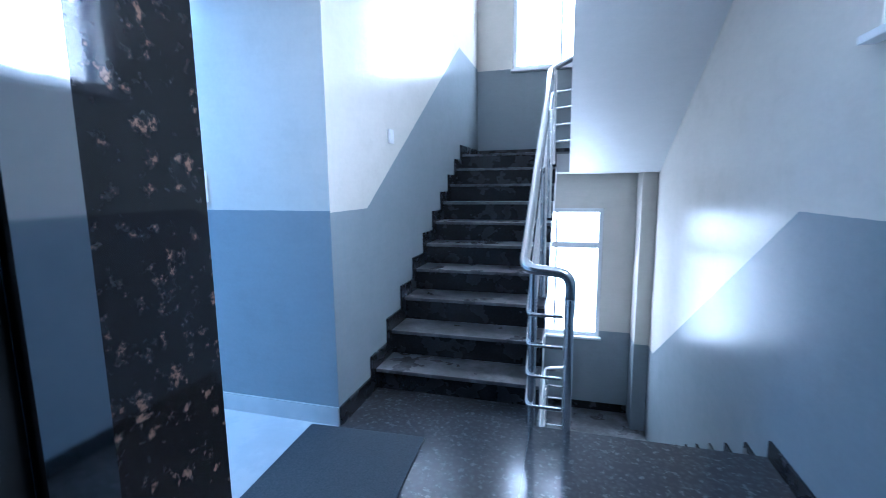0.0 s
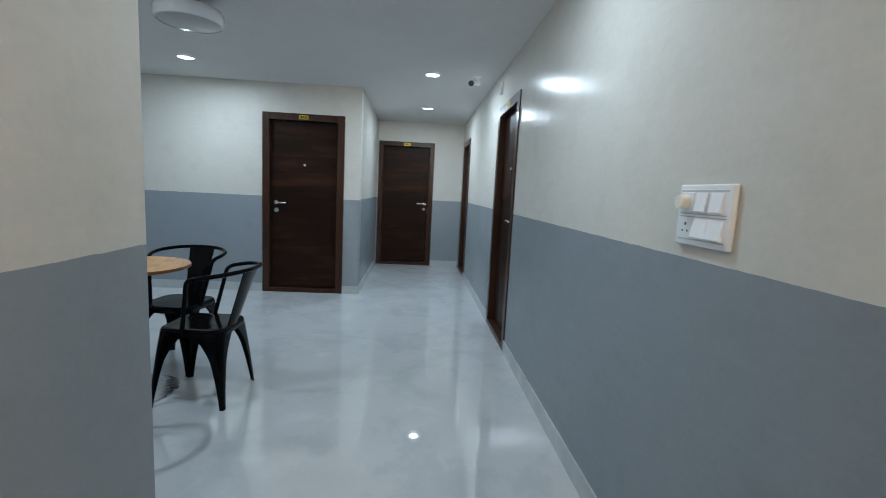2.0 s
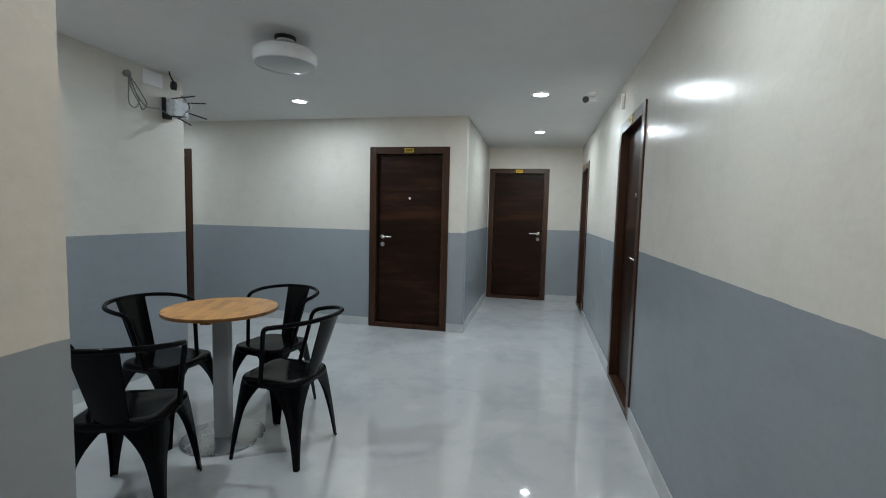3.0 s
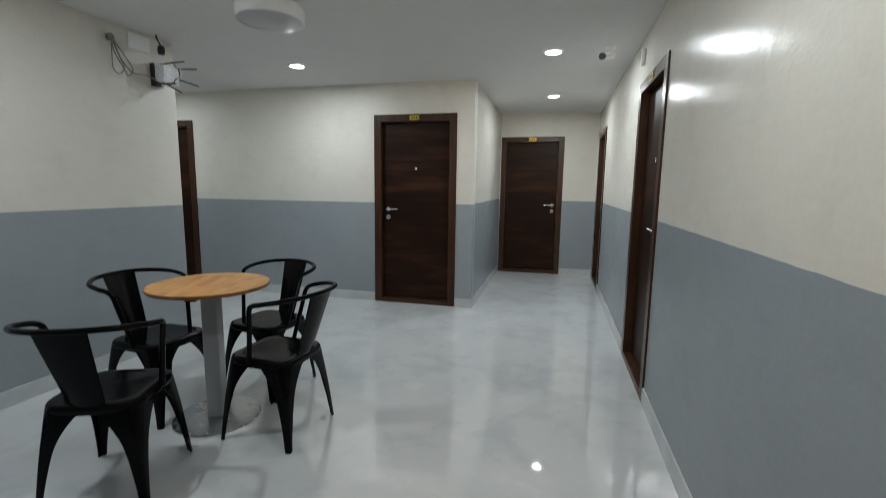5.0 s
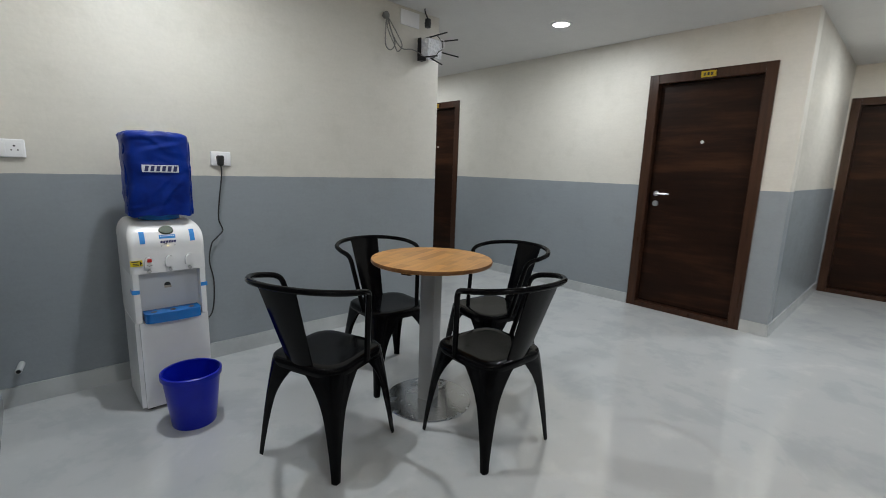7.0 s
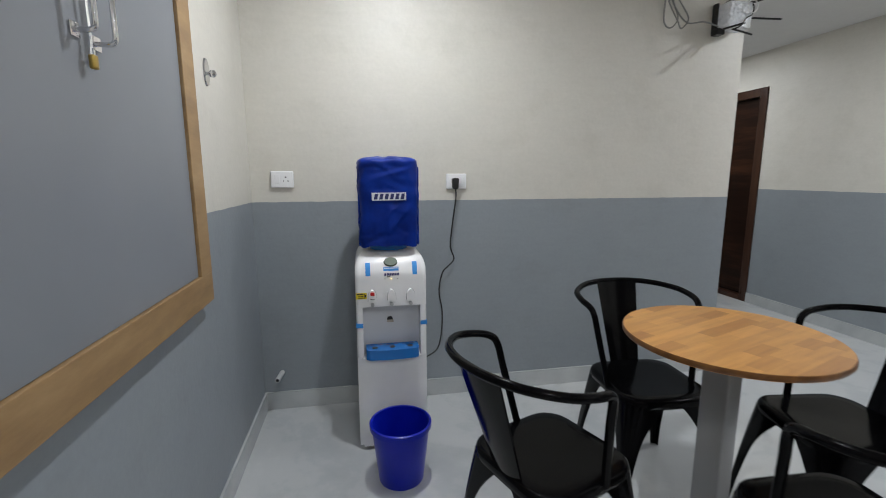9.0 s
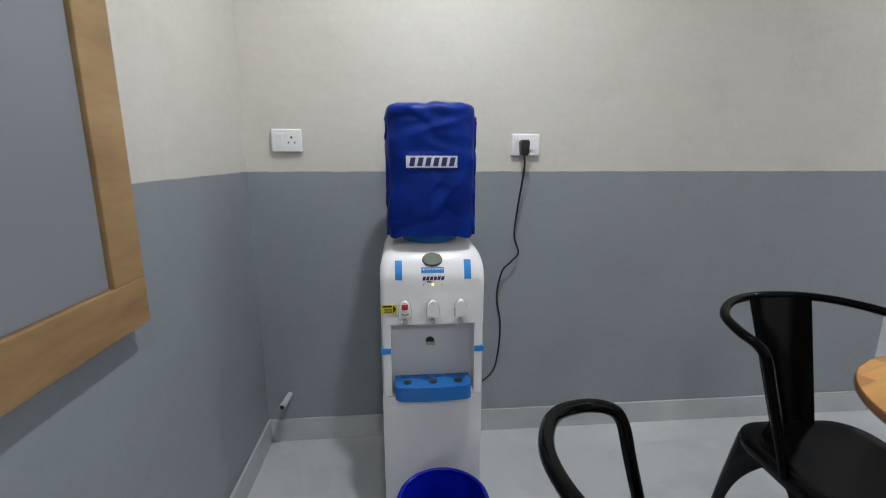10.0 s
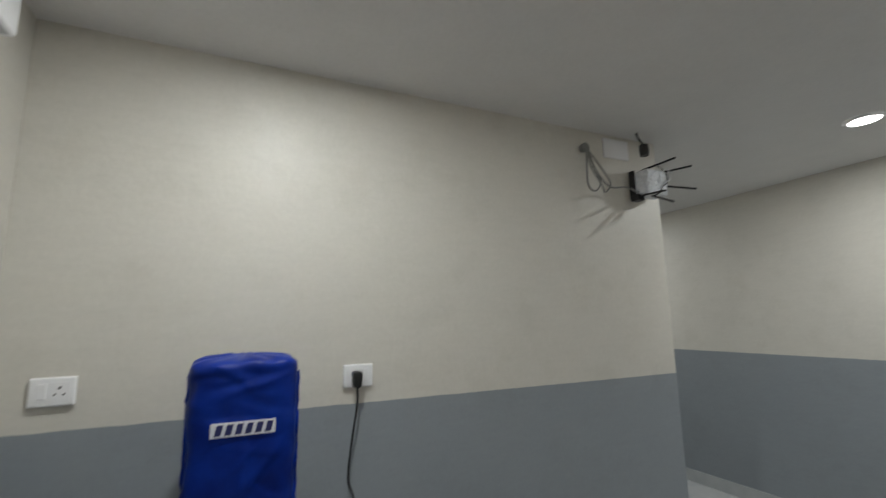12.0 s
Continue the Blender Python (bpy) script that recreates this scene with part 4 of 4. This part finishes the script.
def seat_mesh():
    bm = bmesh.new()
    levels = [(0.181, 0.405), (0.1845, 0.416), (0.186, 0.43), (0.184, 0.44), (0.179, 0.4465), (0.17, 0.4495), (0.14, 0.4485), (0.08, 0.445)]
    rings = [[bm.verts.new((x, y, z)) for x, y in round_square(h, 0.085 * h / 0.186)] for h, z in levels]
    n = len(rings[0])
    for a, b in zip(rings, rings[1:]):
        for i in range(n):
            bm.faces.new((a[i], a[(i + 1) % n], b[(i + 1) % n], b[i]))
    bm.faces.new(rings[-1])
    bmesh.ops.recalc_face_normals(bm, faces=bm.faces[:])
    return mesh_of("seat", bm, BLACK_METAL, True, 60)


LEG, SEAT = leg_mesh(), seat_mesh()
# the bent tube: front posts up, arms back, round the backrest
half = [(0.03, 0.182, 0.43), (0.012, 0.196, 0.52), (-0.012, 0.216, 0.64), (-0.027, 0.23, 0.718), (-0.052, 0.24, 0.746), (-0.105, 0.25, 0.76), (-0.185, 0.234, 0.773), (-0.258, 0.168, 0.783), (-0.296, 0.085, 0.788)]
loop = half + [(-0.306, 0.0, 0.789)] + [(x, -y, z) for x, y, z in half[::-1]]
ARM = mesh_of("arm_tube", tube(smooth_path(loop, 6), 0.0125, 10), BLACK_METAL, True, 60)


def splat_mesh():
    bm = bmesh.new()
    rings = []
    for k in range(9):
        s = k / 8
        z, x, w = 0.43 + 0.357 * s, -0.168 - 0.117 * s, 0.064 + 0.03 * s
        rings.append([bm.verts.new((x - 0.012 * (1 - (yy / w) ** 2) + off, yy, z)) for off, ys in ((0.0, 1), (0.006, -1)) for yy in [ys * w * (j / 3 - 1) for j in range(7)]])
    n = 14
    for a, b in zip(rings, rings[1:]):
        for i in range(n):
            bm.faces.new((a[i], a[(i + 1) % n], b[(i + 1) % n], b[i]))
    bm.faces.new(rings[0][::-1])
    bm.faces.new(rings[-1])
    bmesh.ops.recalc_face_normals(bm, faces=bm.faces[:])
    return mesh_of("backrest", bm, BLACK_METAL, True, 50)


def chair(x, y, heading):
    c = base("metal_chair", pose(x, y, 0, 0, 0, heading), "black powder-coated metal armchair with a sheet backrest", "chair", "chairs round the table")
    for me, m in ((SEAT, None), (ARM, None), (splat_mesh(), None), (LEG, None), (LEG, pose(0, 0, 0, 0, 0, 90)), (LEG, pose(0, 0, 0, 0, 0, 180)), (LEG, pose(0, 0, 0, 0, 0, 270))):
        ob = new(me.name.split(".")[0], me)
        ob.parent = c
        if m is not None:
            ob.matrix_basis = m
    return c


first = chair(-2.852, -0.162, 201)
for x, y, heading in ((-3.436, 0.245, 267), (-3.447, -0.545, 87), (-3.892, -0.138, 352)):
    copy_thing(first, pose(x, y, 0, 0, 0, heading))


# ---- water dispenser ----
CX, CW, CF, CB = -2.431, 0.159, -0.94, -1.28       # centre, half width, front and back
cool = base("water_dispenser", pose(CX, 0, 0), "white floor-standing water dispenser with a blue covered bottle", "water dispenser")


def shell(z0, z1, f, b, w, r=0.018):
    bm = bmesh.new()
    box(bm, -w, w, b, f, z0, z1)
    bmesh.ops.bevel(bm, geom=[e for e in bm.edges if abs(e.verts[0].co.z - e.verts[1].co.z) > 0.01], offset=r, segments=4, affect="EDGES")
    return bm


part("cabinet", shell(0.018, 0.454, CF, CB, CW), WHITE_PLASTIC, cool, "plain white lower cabinet", True)
for x in (-0.12, 0.12):
    for y in (CF - 0.04, CB + 0.04):
        ft = bmesh.new()
        disc(ft, 0.018, 0.02, 0.0, 0.018, "z", (x, y), 12)
        part("foot", ft, BLACK_PLASTIC, cool)
# upper body: sides, recess and rounded head
for sx in (-1, 1):
    pillar = [(sx * 0.129, CB), (sx * CW, CB), (sx * CW, CF - 0.018), (sx * (CW - 0.006), CF - 0.005), (sx * (CW - 0.018), CF), (sx * 0.129, CF)]
    part("side_pillar", prism(pillar, 0.458, 0.694, "z"), WHITE_PLASTIC, cool, "", True)
part("recess_back", boxes((-0.129, 0.129, CB, CF - 0.055, 0.458, 0.694)), RECESS, cool, "pale grey splash recess")
HT = 0.935                # top of the head
head = bmesh.new()
rings = []
for k in range(22):
    q = k / 21
    z = 0.6945 + (HT - 0.6945) * math.sin(q * math.pi / 2)
    rise = max(0.0, (z - 0.825) / (HT - 0.825))
    w = CW - 0.052 * (1 - math.sqrt(max(0.0, 1 - max(0.0, (z - 0.855) / (HT - 0.8548)) ** 2)))
    front = CF - 0.12 * (1 - math.sqrt(max(0.0, 1 - rise ** 2 * 0.995)))
    r = 0.018 + 0.02 * rise
    arc = [(w - r + r * math.cos(radians(a)), front - r + r * math.sin(radians(a))) for a in range(0, 91, 15)]
    ring = [(w, CB), *arc, *[(-x, y) for x, y in arc[::-1]], (-w, CB)]
    rings.append([head.verts.new((x, y, z)) for x, y in ring])
n = len(rings[0])
for a, b in zip(rings, rings[1:]):
    for i in range(n):
        head.faces.new((a[i], a[(i + 1) % n], b[(i + 1) % n], b[i]))
head.faces.new(rings[0][::-1])
head.faces.new(rings[-1])
bmesh.ops.recalc_face_normals(head, faces=head.faces[:])
part("head", head, WHITE_PLASTIC, cool, "rounded white head", True)
pts = [(-0.119, CF - 0.05), *[(-0.093 + 0.026 * math.cos(radians(a)), CF + 0.012 + 0.022 * math.sin(radians(a))) for a in range(180, 89, -15)], (-0.05, CF + 0.038), (0, CF + 0.04), (0.05, CF + 0.038), *[(0.093 + 0.026 * math.cos(radians(a)), CF + 0.012 + 0.022 * math.sin(radians(a))) for a in range(90, -1, -15)], (0.119, CF - 0.05)]
drip = part("drip_tray", prism(pts[::-1], 0.456, 0.502, "z"), LIGHT_BLUE, cool, "glossy blue drip tray", True)
for x in (-0.08, 0.0, 0.08):
    hole = bmesh.new()
    disc(hole, 0.013, 0.013, 0.5025, 0.5035, "z", (x, CF + 0.0), 14)
    part("drain_hole", hole, INK, drip)
for k in range(6):
    part("slot", boxes((-0.1 + 0.036 * k, -0.08 + 0.036 * k, CF - 0.034, CF - 0.029, 0.5025, 0.5035)), NAVY, drip)
for i, x in enumerate((0.085, 0.0, -0.085)):
    outl = [(x - 0.018, 0.725), (x + 0.018, 0.725), *[(x + 0.0185 * math.cos(radians(a)), 0.738 + 0.036 * math.sin(radians(a)) ** 0.9) for a in range(0, 181, 12)]]
    # grey outline behind the paddle: shade round it, put in as colour
    rim = [(x + (a - x) * 1.12, 0.748 + (b - 0.749) * 1.09) for a, b in outl]
    part("tap_shade_outline", prism(rim, CF + 0.0005, CF + 0.003, "y"), GREY_PLASTIC, cool)
    tap = part("tap_paddle", prism(outl, CF + 0.001, CF + 0.022, "y"), WHITE_PLASTIC, cool, "white tap paddle")
    bm = bmesh.new()
    disc(bm, 0.008, 0.008, CF - 0.001, CF + 0.012, "y", (x, 0.706), 12)
    part("spout", bm, GREY_PLASTIC, tap)
    if i == 0:
        part("hot_catch", soft_box(x - 0.009, x + 0.009, CF + 0.0225, CF + 0.03, 0.752, 0.768, 0.003), RED, tap, "red hot-water catch")
        part("print", tube(smooth_path([(x - 0.011, CF + 0.0225, 0.738), (x, CF + 0.0225, 0.734), (x + 0.011, CF + 0.0225, 0.738)], 4), 0.0012, 6), INK, tap)
knock = bmesh.new()
disc(knock, 0.014, 0.014, CF - 0.056, CF - 0.053, "y", (0.006, 0.617), 16)
part("outlet_hole", knock, INK, cool, "dark hole in the recess")
part("torn_label", boxes((-0.01, 0.02, CF - 0.0535, CF - 0.0525, 0.602, 0.614)), PLASTER, cool)
# labels and tape on the curved head
def head_front(z):
    rise = max(0.0, (z - 0.825) / (HT - 0.825))
    return CF - 0.12 * (1 - math.sqrt(1 - rise ** 2 * 0.995))


def head_strip(x0, x1, z0, z1, lift=0.0012, slant=0.0):
    zs = [z0 + (z1 - z0) * k / 8 for k in range(9)]
    bm = prism([(head_front(z) + lift, z) for z in zs] + [(head_front(z) - 0.001, z) for z in zs[::-1]], x0, x1, "x")
    for v in bm.verts:
        v.co.x -= (v.co.z - z0) * slant
    return bm


for k in range(6):
    part("brand_bar", head_strip(-0.033 + 0.0112 * k, -0.0245 + 0.0112 * k, 0.8345, 0.8455, 0.001, 0.25), NAVY, cool)
part("print", head_strip(0.004, 0.018, 0.828, 0.8315, 0.001), INK, cool)
part("blue_strip", head_strip(-0.034, 0.034, 0.8555, 0.872), TAPE, cool, "blue printed strip")
for k in range(7):
    part("print", head_strip(-0.03 + 0.009 * k, -0.024 + 0.009 * k, 0.865, 0.869, 0.0018), PLATE_WHITE, cool)
for x in (-0.106, 0.102):
    part("blue_tape", head_strip(x - 0.0105, x + 0.0105, 0.8365, 0.8915), TAPE, cool, "strip of blue packing tape")
part("yellow_sticker", boxes((0.1095, CW - 0.002, CF + 0.0005, CF + 0.0022, 0.733, 0.761)), YELLOW, cool, "yellow warning sticker")
part("sticker_arrow", prism([(0.12, 0.735), (0.12, 0.759), (0.111, 0.747)][::-1], CF + 0.002, CF + 0.003, "y"), INK, cool)
for xe, za, zb in ((0.152, 0.753, 0.758), (0.147, 0.744, 0.747), (0.147, 0.737, 0.74)):
    part("print", boxes((0.124, xe, CF + 0.0022, CF + 0.003, za, zb)), INK, cool)
for s in (-1, 1):
    xa, xb = sorted((s * 0.1296, s * (CW + 0.0008)))
    part("blue_tape", boxes((xa, xb, CF - 0.05, CF + 0.0015, 0.6, 0.619)), TAPE, cool, "strip of blue packing tape")
badge = bmesh.new()
disc(badge, 0.03, 0.027, -0.002, 0.006, "z", (0, 0), 24)
part("badge", badge, BADGE, cool, "oval green badge", True, pose(0, head_front(0.892) - 0.001, 0.892, -46) @ Matrix.Diagonal((1.08, 0.8, 1, 1)))
led = bmesh.new()
disc(led, 0.0025, 0.0025, CF - 0.002, CF + 0.004, "y", (0, 0.821), 8)
part("power_light", led, LED_GLOW, cool, "small amber light")
for x in (-0.0275, 0.0275):
    part("print", boxes((x - 0.0015, x + 0.0015, CF - 0.002, CF + 0.003, 0.8195, 0.8225)), INK, cool)

# bottle under its cloth cover
bot = base("bottle_cover", pose(CX, -1.095, 0.95), "blue cloth cover over a water bottle", "bottle cover")
part("collar", lathe([(0, -0.0127), (0.0875, -0.0127), (0.0875, 0.04), (0, 0.04)], 28), LIGHT_BLUE, bot, "blue collar of the bottle", True)
bm = bmesh.new()
rings = []
noise.seed_set(3)
random.seed(12)
# creases of the cloth: place round the girth, height, slope, length, depth, softness
FOLDS = [(random.uniform(-0.44, 0.44), random.uniform(0.02, 0.4), random.gauss(0, 0.5) + random.choice((0, 0, 1.2)), random.uniform(0.03, 0.1), random.choice((-1, 1)) * random.uniform(0.002, 0.0055), random.uniform(0.01, 0.026)) for k in range(90)]
NR, NA = 56, 132


def crease(u, z):
    total = 0.0
    for u0, z0, th, length, depth, w in FOLDS:
        du, dz = u - u0, z - z0
        along, across = du * math.cos(th) + dz * math.sin(th), dz * math.cos(th) - du * math.sin(th)
        if abs(along) < 2 * length and abs(across) < 4 * w:
            total += depth * math.exp(-(along / length) ** 2) * math.exp(-abs(across) / (w if across > 0 else w * 0.3))
    return max(-0.009, min(0.0065, total))


for k in range(NR + 1):
    z = 0.012 + 0.396 * k / NR
    ring = []
    for i in range(NA):
        a = 2 * math.pi * i / NA
        c, s = math.cos(a), math.sin(a)
        p = 5.5
        r = 0.1315 / (abs(c) ** p + abs(s * 1.02) ** p) ** (1 / p)
        r *= 0.992 + 0.024 * k / NR + 0.006 * math.sin(k * 0.22)
        top = (k - NR * 0.91) / (NR * 0.092)
        if top > 0:
            r *= math.sqrt(max(0.02, 1 - top ** 4))
        corner = min(abs(c), abs(s)) / 0.707
        wr = crease(0.14 * (a if a < math.pi else a - 2 * math.pi), z) + noise.noise(Vector((c * 2.2, s * 2.2, z * 9))) * 0.004
        wr += 0.006 * max(0.0, noise.noise(Vector((c * 4, s * 4, z * 30 + 3)))) * max(0.0, min(1.0, (k - NR * 0.7) / 8))
        if s > 0:
            # the cloth lies flat under the printed panel
            flat = max(0.0, min(1.0, (0.095 - abs(r * c)) / 0.015)) * max(0.0, min(1.0, (0.03 - abs(z - 0.233)) / 0.012))
            wr += (0.002 - wr) * flat
        zz = z + (0.007 * noise.noise(Vector((c * 3, s * 3, 7))) - 0.008 * max(0.0, corner - 0.6) * 2.5) * max(0.0, 1 - k / 5)
        zz += 0.008 * noise.noise(Vector((c * 3.4, s * 3.4, 2.0))) * max(0.0, min(1.0, (k - NR * 0.85) / 5))
        ring.append(bm.verts.new(((r + wr) * c, (r + wr) * s * 0.95, zz)))
    rings.append(ring)
for a, b in zip(rings, rings[1:]):
    for i in range(NA):
        bm.faces.new((a[i], a[(i + 1) % NA], b[(i + 1) % NA], b[i]))
bm.faces.new(rings[-1])
bmesh.ops.recalc_face_normals(bm, faces=bm.faces[:])
cover = part("cover", bm, BLUE_FABRIC, bot, "wrinkled blue cloth", True)
for sx, ys in ((-1, 0.085), (1, 0.075)):
    seam = [(sx * (0.1295 + 0.004 * noise.noise(Vector((sx * 3.0, 1.0, k * 0.9)))), ys + 0.006 * math.sin(k * 1.3), 0.012 + 0.35 * k / 18) for k in range(19)]
    part("seam", tube(seam, 0.004, 6, None, 0.007), BLUE_FABRIC, bot, "pinched side seam", True)
logo = part("printed_panel", soft_box(-0.075, 0.075, 0.121, 0.1275, 0.216, 0.25, 0.0006), PLATE_WHITE, bot, "white printed panel")
for k in range(6):
    bar = boxes((-0.067 + 0.0232 * k, -0.0525 + 0.0232 * k, 0.1276, 0.128, 0.2205, 0.2455))
    for v in bar.verts:
        v.co.x += (v.co.z - 0.233) * -0.22
    part("print", bar, NAVY, logo)

cord = base("power_cord", pose(0, 0, 0), "black mains plug and cord of the dispenser", "cable")
pl = soft_box(-0.027, 0.027, -0.055, -0.018, -0.034, 0.026, 0.008, 3)
for v in pl.verts:
    v.co.x *= 1.0 - 0.62 * max(0.0, -v.co.z / 0.034) ** 1.3 - 0.45 * max(0.0, (v.co.z - 0.004) / 0.02)
part("plug", pl, BLACK_PLASTIC, cord, "black three-pin plug", True, pose(-2.816, YS, 1.235, 0, 0, 180))
run = smooth_path([(-2.816, YS + 0.035, 1.212), (-2.818, YS + 0.04, 1.15), (-2.8, YS + 0.03, 1.0), (-2.791, YS + 0.025, 0.885), (-2.811, YS + 0.025, 0.815), (-2.78, YS + 0.025, 0.775), (-2.745, YS + 0.025, 0.735), (-2.726, YS + 0.025, 0.63), (-2.744, YS + 0.025, 0.505), (-2.735, YS + 0.025, 0.36), (-2.7, YS + 0.05, 0.29), (-2.585, YS + 0.15, 0.28)], 8)
part("cord", tube(run, 0.004, 8), CABLE, cord, "", True)

bucket = base("bucket", pose(-2.444, -0.727, 0), "blue plastic bucket standing before the dispenser", "bucket")
part("body", lathe([(0, 0.0), (0.092, 0.0), (0.094, 0.004), (0.122, 0.245), (0.118, 0.245), (0.09, 0.008), (0, 0.008)], 44), BLUE_PLASTIC, bucket, "", True)
part("rim", lathe([(0.122, 0.235), (0.129, 0.238), (0.129, 0.258), (0.122, 0.262), (0.118, 0.258), (0.118, 0.24)], 44), BLUE_PLASTIC, bucket, "rolled rim", True)

stub = base("waste_pipe", pose(-1.86, YS, 0.2), "short grey plastic pipe sticking out of the wall", "pipe")
part("pipe", tube([(0.003, 0.0, 0.011), (0.016, 0.085, 0.002)], 0.013, 14), PVC, stub, "", True)
part("bore", tube([(0.0155, 0.082, 0.0022), (0.0161, 0.0856, 0.0019)], 0.0095, 14), BLACK_PLASTIC, stub, "dark open end")

# ---- router and cables ----
RX, RZ = -4.418, 2.155
router = base("wifi_router", pose(RX, YS, RZ), "plastic-wrapped router with five black aerials on the wall", "router")
part("body", soft_box(-0.075, 0.076, 0.02, 0.12, -0.07, 0.07, 0.014, 3), FOIL, router, "body in crinkled clear wrap", True)
part("back_shell", soft_box(0.074, 0.088, 0.004, 0.04, -0.08, 0.08, 0.005), BLACK_PLASTIC, router, "dark back shell")
part("bracket", boxes((-0.02, 0.02, 0.0, 0.02, -0.02, 0.02)), BLACK_PLASTIC, router)
for a, b in (((-0.05, 0.08, 0.065), (-0.17, 0.2, 0.085)), ((0.05, 0.06, 0.075), (-0.05, 0.2, 0.115)), ((-0.075, 0.1, -0.01), (-0.16, 0.22, -0.05)), ((0.02, 0.09, -0.07), (0.0, 0.2, -0.13)), ((0.07, 0.08, -0.07), (0.05, 0.2, -0.075))):
    part("aerial", tube([a, b], 0.009, 8, None, 0.0055), BLACK_PLASTIC, router, "", True)
part("adapter", soft_box(0.05, 0.1, 0.02, 0.07, -0.095, -0.06, 0.005), BLACK_PLASTIC, router)
part("ring_tie", tube([(-0.055 + 0.03 * math.cos(a / 2), 0.134, 0.04 + 0.035 * math.sin(a / 2)) for a in range(13)], 0.003, 6), WHITE_PLASTIC, router, "", True)
over = smooth_path([(0.03, 0.1, -0.078), (0.0, 0.125, -0.06), (-0.03, 0.126, -0.02), (-0.062, 0.127, 0.0), (-0.07, 0.125, 0.04), (-0.066, 0.1, 0.085), (-0.07, 0.05, 0.13)], 6)
part("cable", tube(over, 0.0035, 6), CABLE, router, "black cable looped over the wrap", True)
eye = base("ceiling_sensor", pose(-4.335, YS + 0.12, 2.32), "small black round sensor", "sensor")
part("body", lathe([(0, -0.03), (0.022, -0.03), (0.026, 0.0), (0.022, 0.03), (0, 0.03)], 18), BLACK_PLASTIC, eye, "", True)
part("arm", tube(smooth_path([(0, 0, 0.03), (0, -0.03, 0.08), (0.0, -0.04, 0.112)], 5), 0.006, 8), BLACK_PLASTIC, eye, "", True)
thing("wall_recess_box", soft_box(-0.09, 0.09, 0.001, 0.012, -0.055, 0.055, 0.003), WHITE_PLASTIC, "white blank cover plate below the ceiling", "cover plate", m=pose(-4.25, YS, 2.355))
wires = base("loose_wires", pose(0, 0, 0), "bundle of loose grey cables hanging from the wall", "cable")
bm = bmesh.new()
disc(bm, 0.022, 0.026, YS + 0.001, YS + 0.03, "y", (-4.015, 2.325), 14)
part("outlet", bm, GREY_CABLE, wires)
random.seed(8)
for k in (0, 3, 4):
    dx, lo = 0.022 * k, 2.08 + 0.012 * (k % 3)
    if k < 4:
        pts = [(-4.015, YS + 0.03, 2.32), (-3.985 - dx * 0.3, YS + 0.06, 2.22), (-3.99 - dx, YS + 0.055 + 0.008 * k, lo + 0.03), (-4.03 - dx, YS + 0.06, lo), (-4.07 - dx, YS + 0.06, lo + 0.05), (-4.05 - dx * 0.8, YS + 0.05, 2.2), (-4.018, YS + 0.035, 2.315)]
    else:
        pts = [(-4.015, YS + 0.03, 2.32), (-4.05, YS + 0.05, 2.2), (-4.12 - 0.02 * (k - 4), YS + 0.07, 2.11), (-4.22, YS + 0.08, 2.075 + 0.01 * k), (-4.32, YS + 0.07, 2.1)]
    part("cable", tube(smooth_path(pts, 8), 0.0042, 6), GREY_CABLE, wires, "", True)

# ---- floors ----
structure("tile_floor", boxes((XW, XS, YL, YN, -0.0115, 0), (XE, XW, YC, YN, -0.0115, 0), (XW, XB, YS, YL, -0.0115, 0), (XW, XP, YP, YS, -0.0115, 0)), TILE, "polished pale grey marble-look floor, mirror glossy", "floor")
slabs = base("stone_floor", pose(0, 0, 0), "polished dark granite slabs of the stair landing", "floor", "", "structure")
for k, (a, b, c, d) in enumerate(((XS, -0.13, 0.742, SD), (-0.13, XR, 0.742, SD), (LX0 - 0.3, LX1 + 0.3, -1.2, 0.742), (XS, -0.1, SD, ST + 0.02))):
    part("slab", boxes((a + 0.0006, b - 0.0006, c + 0.0006, d - 0.0006, -0.0115, 0)), POLISHED, slabs)
